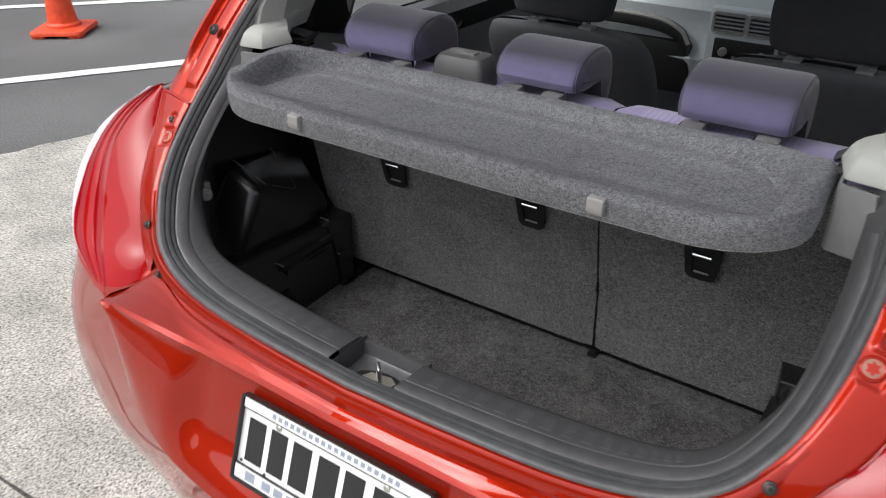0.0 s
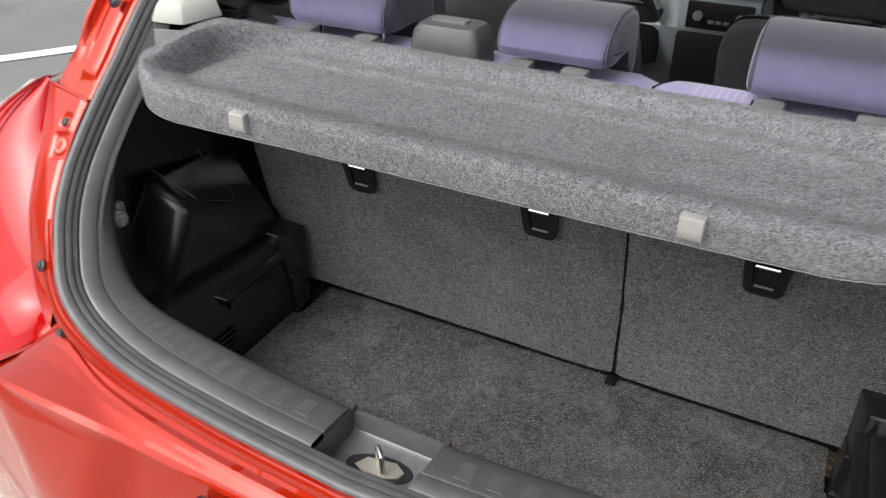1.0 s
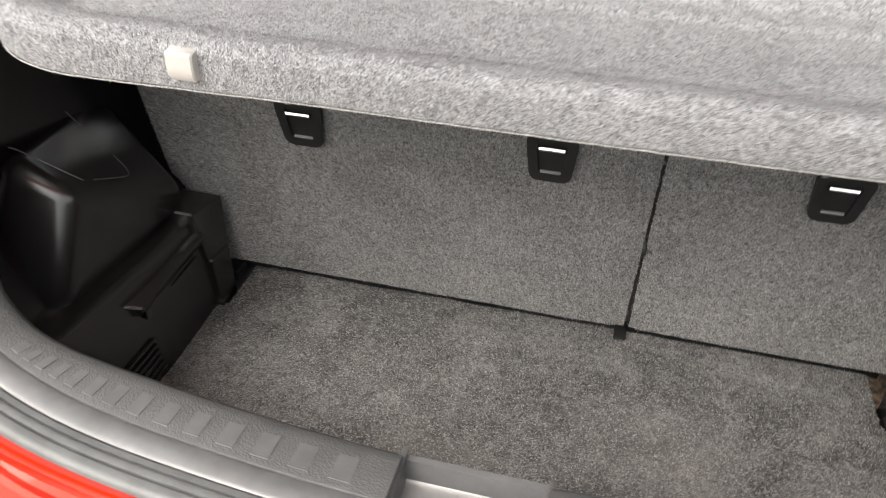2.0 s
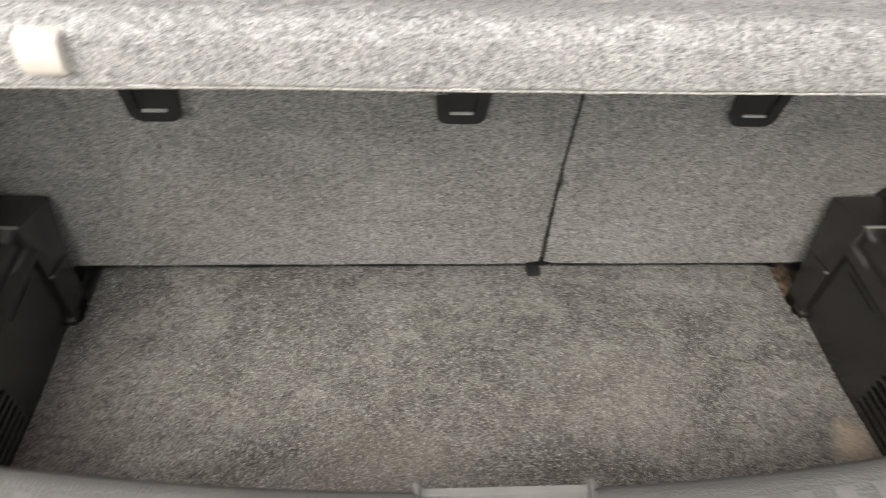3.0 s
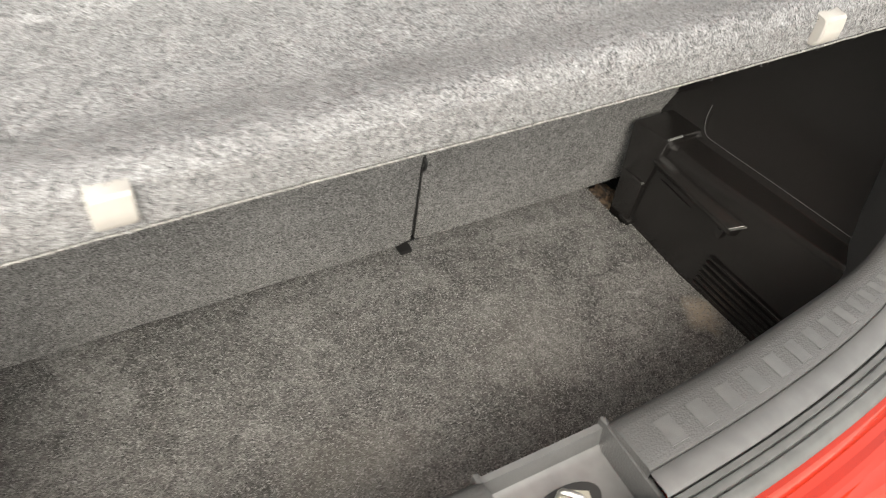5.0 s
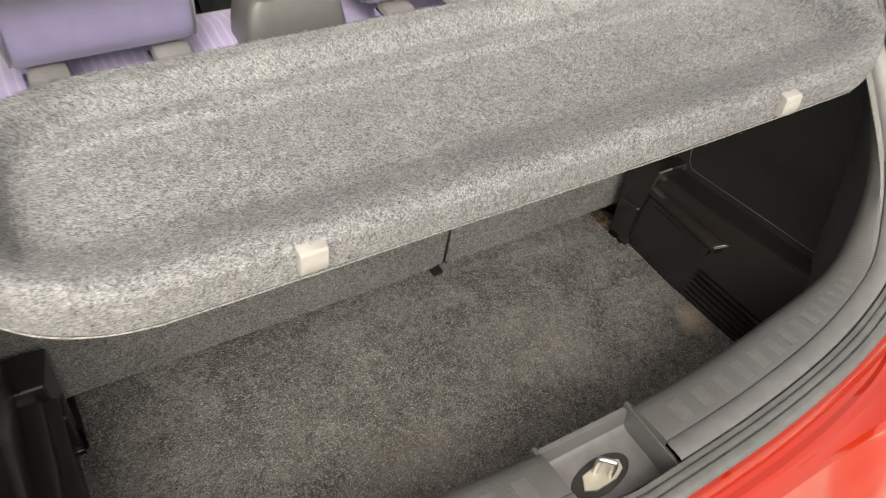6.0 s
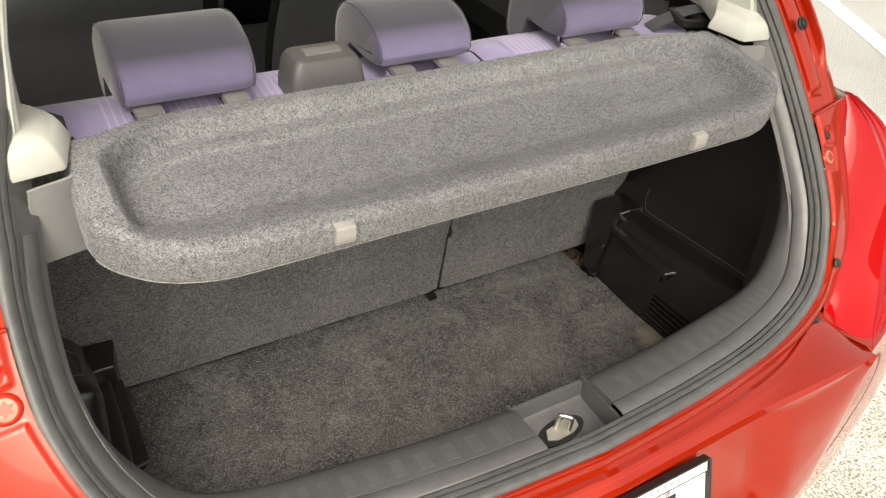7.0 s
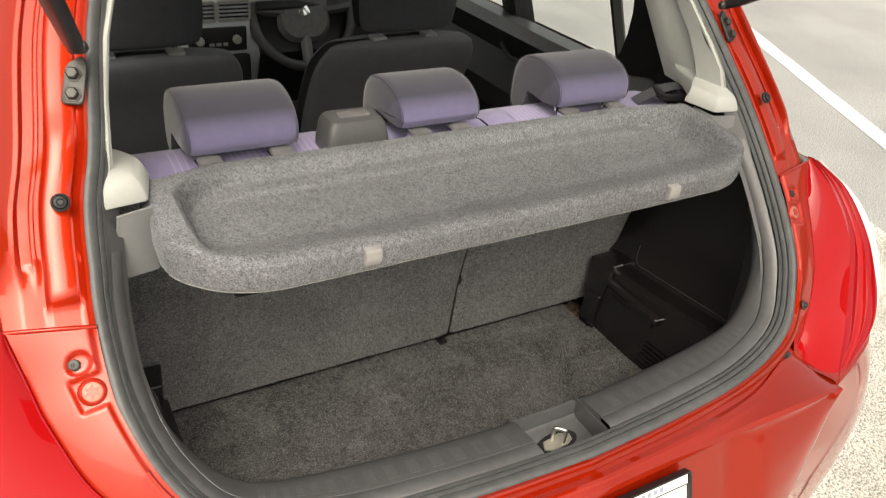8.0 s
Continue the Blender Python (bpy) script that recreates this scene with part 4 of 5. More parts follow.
        part("vent_louvre", rod(bmesh.new(), louvre, [.0012, .0026, .0021, .0021, .0021], 8), BLACK, lining, "moulded vent louvre")
    if s < 0:
        # boxed cover over the ledge with rounded edges, closed by a lid with a fine seam
        low = [(.540, .290, .664), (.660, .258, .668), (.665, .60, .672), (.535, .580, .668)]
        top = [(.526, .368, .830), (.610, .356, .868), (.645, .60, .835), (.529, .575, .706)]
        part("arch_cover", block(bmesh.new(), low, top, .023, s, 7), BLACK, lining)

        def lid(a, b):
            """A place on the lid: a runs from its inner to its outer edge, b from the opening to the seat."""
            c, d, e, f = (Vector(v) for v in (top[0], top[1], top[2], top[3]))
            p = c.lerp(d, a).lerp(f.lerp(e, a), b)
            return Vector((s * (p.x - .001), p.y, p.z + .001))
        seams = [[lid(a, b) for a, b in ((1.0, .10), (.92, .115), (.6, .13), (.3, .15), (.18, .165))],
                 [lid(a, b) for a, b in ((1.0, .60), (.7, .60), (.4, .60), (.25, .59), (.17, .55), (.15, .47), (.16, .30), (.17, .24))]]
    else:
        seams = [[Vector(p) for p in ((.5845, .550, .716), (.571, .541, .699), (.5635, .525, .684), (.5630, .49, .6855), (.5630, .40, .695), (.5630, .30, .705), (.5630, .23, .7115))]]
    for line in seams:
        part("cover_seam", rod(bmesh.new(), spline(line, 30), .0006, 5), TRIM_SMOOTH, lining)
    if s < 0:
        stud = disc(bmesh.new(), (s * .560, .258, .855), (-s, -.5, 0), [(.0135, 0), (.0135, .010), (.0105, .013), (.0105, .018), (.008, .020), (.006, .014)], 18)
        collar = block(stud, [(.556, .262, .836), (.576, .254, .836), (.580, .268, .836), (.560, .276, .836)], [(.556, .262, .874), (.576, .254, .874), (.580, .268, .874), (.560, .276, .874)], .003, s)
        part("lashing_stud", collar, CLIPGREY, lining, "grey lashing stud")
    # shelf support and pale pillar trim above it
    shift = inset(1.2) if s < 0 else 0.0
    sup = [[Vector((s * x + shift, y, z)) for x, y in ((.568, .390), (.561, .393), (.521, .402), (.515, .409), (.514, .43), (.516, .455))] for z in (1.012, 1.016, 1.06, 1.102, 1.106)]
    for r, (dx, z) in zip(sup, ((.004, 0), (.002, 0), (0, 0), (-.006, 0), (-.006, 0))):
        for v in r[:2]:
            v.x += s * dx
    support = cpart("shelf_support", thick(sheet(sup), -.004 if s > 0 else .004), MIDGREY, None, "mid grey plastic shelf support")
    part("shelf_pivot", disc(bmesh.new(), (s * .512 + shift, .50, 1.078), (-s, 0, 0), [(.016, 0), (.016, .012), (.011, .014)], 18), DARK, support, "dark grey pivot block")
    rows = []
    for z, xo, yo, xc, yc, xi, yi in ((1.111, .570, .402, .524, .412, .510, .468), (1.113, .572, .398, .519, .406, .505, .47), (1.118, .572, .398, .519, .406, .505, .47), (1.134, .566, .403, .524, .412, .512, .47),
                                      (1.140, .563, .408, .528, .418, .517, .474), (1.144, .561, .414, .533, .428, .524, .48), (1.147, .559, .420, .543, .433, .534, .488), (1.150, .5575, .426, .552, .432, .544, .492), (1.180, .553, .438, .549, .443, .543, .506),
                                      (1.222, .545, .474, .541, .479, .538, .530), (1.285, .527, .529, .523, .534, .521, .576), (1.35, .495, .60, .491, .606, .489, .65), (1.40, .461, .652, .457, .660, .455, .70), (1.44, .385, .70, .38, .712, .375, .75)):
        xw = .622 - .30 * (z - 1.1)
        up = z - 1.11
        rows.append([Vector((s * (xo + .012) + shift, yo + .014, z)), Vector((s * xo + shift, yo, z)), Vector((s * (xc + .004) + shift, yc - .001, z)), Vector((s * xc + shift, yc + .003, z)), Vector((s * xi + shift, yi, z)), Vector((s * (xi + .003) + shift, yi + .004, z)),
                     Vector((s * (xi + .022) + shift, yi + .010, z)), Vector((s * (.572 - .28 * up), max(yi + .03, .552 + .42 * up), z)), Vector((s * (.580 - .28 * up), .605 + .48 * up, z)), Vector((s * (.600 - .28 * up), .612 + .48 * up, z)), Vector((s * (xw + .04), .63 + .48 * up, z))])
    cpart("pillar_trim", sheet(rows), PALE, None, "pale grey plastic pillar trim")
    # black belt guide beside the seat, with the webbing through it
    m = pose(s * .540, .548, 1.092, 0, 0, -s * 20)
    guide = cpart("belt_guide", ring(bmesh.new(), outline([(-.026, -.034), (.026, -.034), (.026, .034), (-.026, .034)], .012), outline([(-.016, -.022), (.016, -.022), (.016, .022), (-.016, .022)], .007), m, .010), DARK, None, "black seat belt guide")
    web = spline([(.485, .580, 1.072), (.505, .570, 1.088), (.54, .556, 1.106), (.575, .548, 1.110)], 16)
    rows = [[Vector((s * p.x, p.y + w, p.z + .003 * w / .02)) for w in (-.013, 0, .013)] for p in web]
    part("seat_belt", thick(sheet(rows), .0014), CHARCOAL, guide, "black seat belt webbing")


for side in (1, -1):
    boot_side(side)

# ---- boot floor ----
def boot_mat():
    rows = []
    nx, ny = 60, 30
    for j in range(ny + 1):
        t = j / ny
        y = .155 + t * .5030
        half = .530
        if y > .555:
            half = .484
        row = []
        for i in range(nx + 1):
            x = -half + 2 * half * i / nx
            z = .5 + .0016 * noise.noise(Vector((x * 9, y * 9, 0))) + .001 * noise.noise(Vector((x * 30, y * 30, 4)))
            row.append(Vector((x, y, z)))
        rows.append(row)
    m = thing("boot_mat", "flat dark grey carpeted boot floor with a dusty stain", "boot floor", at=(0, .4, .49))
    ob = part("carpet", thick(sheet(rows), .012), CARPET_FLOOR, m)
    ob.location = (0, -.4, -.49)
    fibres(ob, m, FIBRE_DARK, 90000, .005, .0007, .0012, 21, lambda c, n: (n[:, 2] > .7))


CARPET_FLOOR = felt("stained_boot_carpet", (0.019, 0.0187, 0.0185), (0.222, 0.217, 0.213), 520.0, (1, 1, 1), 0.9, 0.30, 0.70, 0.9, 0.30, sheen=0.0, coarse=85.0)
def stain(m, centre, size, colour, strength):
    """Dusty patch of its own shape on a carpet."""
    lk, nd = m.node_tree.links, m.node_tree.nodes
    b = nd["Principled BSDF"]
    old = b.inputs["Base Color"].links[0].from_socket
    t = nd.new("ShaderNodeTexCoord")
    mp = nd.new("ShaderNodeMapping")
    mp.inputs["Location"].default_value = [-c / s for c, s in zip(centre, size)]
    mp.inputs["Scale"].default_value = [1 / s for s in size]
    lk.new(t.outputs["Object"], mp.inputs["Vector"])
    n = node(m, "ShaderNodeTexNoise", Scale=1.6, Detail=6.0)
    lk.new(mp.outputs[0], n.inputs["Vector"])
    ln = nd.new("ShaderNodeVectorMath")
    ln.operation = "LENGTH"
    lk.new(mp.outputs[0], ln.inputs[0])
    add = nd.new("ShaderNodeMath")
    add.operation = "ADD"
    lk.new(ln.outputs["Value"], add.inputs[0])
    lk.new(n.outputs["Fac"], add.inputs[1])
    mr = node(m, "ShaderNodeMapRange", From_Min=1.35, From_Max=0.75, To_Min=0.0, To_Max=strength)
    lk.new(add.outputs[0], mr.inputs["Value"])
    mx = nd.new("ShaderNodeMix")
    mx.data_type = "RGBA"
    mx.inputs["B"].default_value = (*colour, 1)
    lk.new(mr.outputs[0], mx.inputs["Factor"])
    lk.new(old, mx.inputs["A"])
    lk.new(mx.outputs["Result"], b.inputs["Base Color"])


def patchy(m, scale, amount):
    """Trodden and dusty patches: a slow drift in the pile's shade."""
    lk, nd = m.node_tree.links, m.node_tree.nodes
    b = nd["Principled BSDF"]
    old = b.inputs["Base Color"].links[0].from_socket
    n = node(m, "ShaderNodeTexNoise", Scale=scale, Detail=5.0)
    n.inputs["Distortion"].default_value = 0.6
    lk.new(coords(m), n.inputs["Vector"])
    r = node(m, "ShaderNodeMapRange", From_Min=0.33, From_Max=0.67, To_Min=1.0 - amount, To_Max=1.0 + amount)
    lk.new(n.outputs["Fac"], r.inputs["Value"])
    v = nd.new("ShaderNodeVectorMath")
    v.operation = "SCALE"
    lk.new(old, v.inputs[0])
    lk.new(r.outputs[0], v.inputs["Scale"])
    lk.new(v.outputs[0], b.inputs["Base Color"])


patchy(CARPET_FLOOR, 11.0, 0.34)
patchy(CARPET, 9.0, 0.16)
patchy(SHELF, 12.0, 0.12)
stain(CARPET_FLOOR, (.478, .350, .5), (.040, .050, .1), (.40, .335, .265), .85)
stain(CARPET_FLOOR, (.20, .42, .5), (.14, .14, .2), (.20, .19, .18), .28)
stain(CARPET_FLOOR, (-.1, .33, .5), (.16, .10, .2), (.19, .18, .165), .4)
boot_mat()
RUST = material("dusty_brown_steel", (0.09, 0.06, 0.04), 0.8, 0.2)
speckle(RUST, (0.015, 0.012, 0.01), (0.15, 0.10, 0.065), 90.0, 0.35, 0.65, 5.0, (1, 1, 1), 20.0, 0.3)
for side in (1, -1):
    hb = boxed((.484, .600, .492), (.525, .655, .498), .002)
    box(hb, (.495, .615, .497), (.503, .65, .515), .002)
    box(hb, (.510, .605, .497), (.519, .63, .508), .002)
    if side < 0:
        bmesh.ops.transform(hb, matrix=Matrix.Diagonal((-1, 1, 1, 1)), verts=hb.verts)
    cpart("seat_hinge", hb, RUST if side > 0 else DARK, None, "dusty seat hinge bracket")

# ---- rear seat ----
def back_y(z):
    return .6155 - .20 * (z - .68) if z > .68 else .6155 + .075 * (.68 - z)


def seat_back(name, x0, x1, label):
    """One folding section of the rear seat back, carpeted behind and cloth covered on top and in front."""
    st = thing(name, label, "rear seat", "folding rear seat backs", at=((x0 + x1) / 2, .70, .5))
    off = Vector((-(x0 + x1) / 2, -.70, -.5))

    def sp(n_, bm, mat, parent=None, lab=""):
        ob = part(n_, bm, mat, parent or st, lab)
        if parent is None:
            ob.location = off
        return ob
    rows = []
    xs = [x0 + (x1 - x0) * k / 24 for k in range(25)]
    for k in range(44):
        z = .536 + (1.045 - .536) * k / 43
        ragged = .0016 * noise.noise(Vector((x0 * 40, z * 55, 7))) + .0030 * max(0, .66 - z) / .16
        rows.append([Vector((x - ragged * (x == xs[-1] and x1 < .5) + .4 * ragged * (x == xs[0] and x0 > 0), back_y(z) + .0015 * noise.noise(Vector((x * 8, z * 8, 2))) + .004 * max(0, abs((x - x0) / (x1 - x0) - .5) * 2 - .96) / .04, z)) for x in xs])
    carpet = sp("back_carpet", thick(sheet(rows), -.006), CARPET, None, "dark grey carpeted seat back")
    fibres(carpet, st, FIBRE_DARK, int(90000 * (x1 - x0)), .0045, .0007, .0012, 22, lambda c, n: (n[:, 1] < -.7))
    prof = [(.012, .540), (.012, .60), (.012, .68), (.010, .85), (.006, 1.036), (.003, 1.048), (.008, 1.060), (.03, 1.068), (.07, 1.070), (.11, 1.060), (.135, 1.03), (.15, .95), (.18, .7), (.20, .5)]
    rows = []
    for i, x in enumerate(xs):
        e = min(x - x0, x1 - x) / .03
        k = 1 - .35 * max(0, 1 - e) ** 2
        rows.append([Vector((x, back_y(z) + .006 + dy, .5 + (z - .5) * (1 - .016 * max(0, 1 - e) ** 2))) for dy, z in prof])
    sp("cushion", sheet(rows, None, False, False), PURPLE_TOP, None, "lilac purple cloth seat cushion")
    return st, sp


PURPLE_TOP = felt("lilac_seat_cloth", (0.262, 0.228, 0.385), (0.315, 0.277, 0.445), 1500.0, (1, 1, 1), 0.15)


def ribbed_cloth():
    m = felt("ribbed_lilac_cloth", (0.29, 0.25, 0.42), (0.34, 0.3, 0.47), 1500.0, (1, 1, 1), 0.1)
    w = m.node_tree.nodes.new("ShaderNodeTexWave")
    w.inputs["Scale"].default_value, w.inputs["Distortion"].default_value, w.inputs["Detail"].default_value = 32.0, 2.0, 1.0
    w.inputs["Detail Scale"].default_value = 0.4
    m.node_tree.links.new(coords(m), w.inputs["Vector"])
    b = m.node_tree.nodes["Principled BSDF"]
    old = b.inputs["Base Color"].links[0].from_socket
    mx = m.node_tree.nodes.new("ShaderNodeMix")
    mx.data_type = "RGBA"
    mx.inputs["B"].default_value = (0.44, 0.40, 0.53, 1)
    r = node(m, "ShaderNodeMapRange", From_Min=0.70, From_Max=0.95, To_Min=0.0, To_Max=0.55)
    m.node_tree.links.new(w.outputs["Fac"], r.inputs["Value"])
    m.node_tree.links.new(r.outputs[0], mx.inputs["Factor"])
    m.node_tree.links.new(old, mx.inputs["A"])
    m.node_tree.links.new(mx.outputs["Result"], b.inputs["Base Color"])
    return m


RIBBED = ribbed_cloth()


def shaded_lilac_cloth():
    """Lilac at the headrest's back; shade put in its colour, charcoal towards top and sides."""
    m = felt("lilac_headrest_cloth_shaded", (0.195, 0.172, 0.305), (0.235, 0.208, 0.36), 1500.0, (1, 1, 1), 0.12)
    lk, nd = m.node_tree.links, m.node_tree.nodes
    b = nd["Principled BSDF"]
    old = b.inputs["Base Color"].links[0].from_socket
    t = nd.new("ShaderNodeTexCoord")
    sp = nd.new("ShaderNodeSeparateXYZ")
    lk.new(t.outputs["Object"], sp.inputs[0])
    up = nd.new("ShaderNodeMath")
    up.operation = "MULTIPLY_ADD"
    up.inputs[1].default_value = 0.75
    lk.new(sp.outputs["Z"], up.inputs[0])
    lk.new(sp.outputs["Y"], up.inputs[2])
    # painted shade: deeper upwards and forwards, and below on the cheeks
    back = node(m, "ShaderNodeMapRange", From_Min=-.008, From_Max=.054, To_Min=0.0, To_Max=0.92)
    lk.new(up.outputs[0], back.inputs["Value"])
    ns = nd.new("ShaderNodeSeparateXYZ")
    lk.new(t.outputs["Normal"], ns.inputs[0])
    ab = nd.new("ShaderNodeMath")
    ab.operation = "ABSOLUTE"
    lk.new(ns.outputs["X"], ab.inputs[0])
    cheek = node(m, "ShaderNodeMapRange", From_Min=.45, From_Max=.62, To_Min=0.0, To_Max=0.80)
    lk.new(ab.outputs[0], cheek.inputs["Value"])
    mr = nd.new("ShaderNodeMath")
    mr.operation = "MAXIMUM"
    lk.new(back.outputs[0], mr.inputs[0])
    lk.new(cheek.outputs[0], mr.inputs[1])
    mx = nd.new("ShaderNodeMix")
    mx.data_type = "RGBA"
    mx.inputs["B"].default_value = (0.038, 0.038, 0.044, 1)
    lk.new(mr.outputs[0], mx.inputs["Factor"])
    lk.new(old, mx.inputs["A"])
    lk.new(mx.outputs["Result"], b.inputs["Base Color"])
    return m


SHADED_LILAC = shaded_lilac_cloth()


REEL = grain("dark_reel_plastic", (0.085, 0.083, 0.084), 0.36, 900.0, 0.15, 0.0003, 0.04)
COLLAR = grain("grey_collar_plastic", (0.15, 0.146, 0.146), 0.38, 900.0, 0.1, 0.0003)


def headrest(sp, x, half, guides, drop=0.0):
    """Hook-shaped headrest that hangs over the front of the seat back."""
    prof = [(-.012, .014), (-.020, .030), (-.014, .056), (.014, .078), (.06, .086), (.105, .078), (.134, .055), (.142, .015), (.138, -.03), (.118, -.046), (.098, -.035), (.088, -.005), (.078, .010), (.03, .009)]
    prof = spline([(a, b, 0) for a, b in prof + prof[:1]], 44)[:-1]
    cy, cz = .06, .035
    rows = []
    for k in range(25):
        t = -1 + 2 * k / 24
        shrink = (1 - abs(t) ** 16) ** .5 * .09 + .91 if abs(t) < 1 else .91
        rows.append([Vector((half * t, cy + (p.x - cy) * shrink, cz + (p.y - cz) * shrink - drop * (p.y > .03) * .8)) for p in prof])
    rows = [[Vector((v.x, cy + (v.y - cy) * .82, cz + (v.z - cz) * .80)) for v in rows[0]]] + rows + [[Vector((v.x, cy + (v.y - cy) * .82, cz + (v.z - cz) * .80)) for v in rows[-1]]]
    rows[0] = [Vector((-half * 1.045, v.y, v.z)) for v in rows[0]]
    rows[-1] = [Vector((half * 1.045, v.y, v.z)) for v in rows[-1]]
    hr = sp("headrest", sheet(rows, None, True, True), SHADED_LILAC, None, "purple and charcoal cloth headrest")
    hr.location = hr.location + Vector((x, .562, 1.0805))
    for k in (0.985, -0.985):
        edge = [Vector((half * k, cy + (p.x - cy) * .957, cz + (p.y - cz) * .957 - drop * (p.y > .03) * .8)) for p in prof]
        part("seam", rod(bmesh.new(), edge + edge[:1], .0008, 5), SHADED_LILAC, hr)
    for gx in guides:
        part("post", rod(bmesh.new(), [Vector((gx - x, .02, -.02)), Vector((gx - x, .022, .03))], .006, 10), CHROME, hr)
        col = part("collar", boxed((gx - x - .0185, -.034, -.014), (gx - x + .0185, -.004, .0120), .0078), COLLAR, hr, "grey plastic headrest collar")
        part("release_button", boxed((gx - x - .0215, -.031, -.004), (gx - x - .0170, -.008, .0065), .0015), CHROME, hr, "bright release button")


st, sp = seat_back("rear_seat_back", -.575, .1305, "wide rear seat back with purple cloth and carpeted rear")
headrest(sp, -.336, .085, (-.391, -.280))
headrest(sp, .005, .077, (-.035, .043), .012)
for a, b in ((-.44, -.15),):
    rows = [[Vector((x, y, z + .0018)) for y, z in ((.546, 1.0585), (.572, 1.0675), (.612, 1.070), (.642, 1.063))] for x in [a + (b - a) * k / 12 for k in range(13)]]
    sp("ribbed_panel", sheet(rows), RIBBED, None, "ribbed lilac cloth panel")
reel = [[Vector((sx * w, y0 + sy * d, z)) for sx, sy in outline([(-1, -1), (1, -1), (1, 1), (-1, 1)], .35, 4)] for w, d, z, y0 in ((.056, .034, 1.066, .578), (.055, .034, 1.085, .578), (.050, .031, 1.112, .580), (.044, .027, 1.121, .582), (.03, .018, 1.124, .583))]
rb = sp("belt_reel_cover", sheet([[v + Vector((-.151, -.012, 0)) for v in r] for r in reel], None, True, True), REEL, None, "dark grey plastic belt reel cover")
part("belt_slot", boxed((-.179, .556, 1.1195), (-.124, .576, 1.128), .004), COLLAR, rb)
bl = boxed((.117, .636, .496), (.1365, .668, .5075), .002)
sp("hinge_block", bl, DARK, None, "black plastic hinge block")

loop = rod(bmesh.new(), spline([(.132, .614, .705), (.1335, .610, .694), (.132, .611, .686), (.133, .617, .68)], 12), .0026, 6)
sp("split_cord", loop, DARK, None, "dark cord end in the seat split")

gap = [[Vector((x, back_y(z) + .009, z)) for x in (.125, .141)] for z in (.54, .68, .9, 1.04)]
sp("gap_cover", sheet(gap), DARK, None, "black strip behind the split")
_, sp2 = seat_back("rear_seat_back", .1350, .575, "narrow rear seat back with purple cloth and carpeted rear")
headrest(sp2, .341, .085, (.285, .397))
rows = [[Vector((x, y, z + .0018)) for y, z in ((.546, 1.0585), (.572, 1.0675), (.612, 1.070), (.642, 1.063))] for x in [.185 + .25 * k / 12 for k in range(13)]]
sp2("ribbed_panel", sheet(rows), RIBBED, None, "ribbed lilac cloth panel")


def tether(spx, x):
    """Black framed anchor pocket with a bright bar, let into the seat back."""
    z = .838
    m = Matrix.Translation((x, back_y(z) - .007, z)) @ pose(0, 0, 0, 90 + math.degrees(math.atan(.20)), 0, 0)
    out = outline([(-.026, -.037), (.026, -.037), (.033, .037), (-.033, .037)], .014)
    inn = outline([(-.015, -.025), (.015, -.025), (.02, .026), (-.02, .026)], .007)
    fr = spx("anchor_frame", ring(bmesh.new(), out, inn, m, .006), DARK, None, "black plastic anchor frame")
    part("pocket", slab(bmesh.new(), inn, m, .0015), DARK, fr)
    part("anchor_bar", rod(bmesh.new(), [m @ Vector((-.016, .017, .006)), m @ Vector((.016, .017, .006))], .0032, 8), CHROME, fr, "bright steel bar")
    part("pocket_lip", boxed((-.013, -.024, .002), (.013, -.021, .0055), .001, m), MIDGREY, fr)


tether(sp, -.332)
tether(sp, -.002)
tether(sp2, .330)

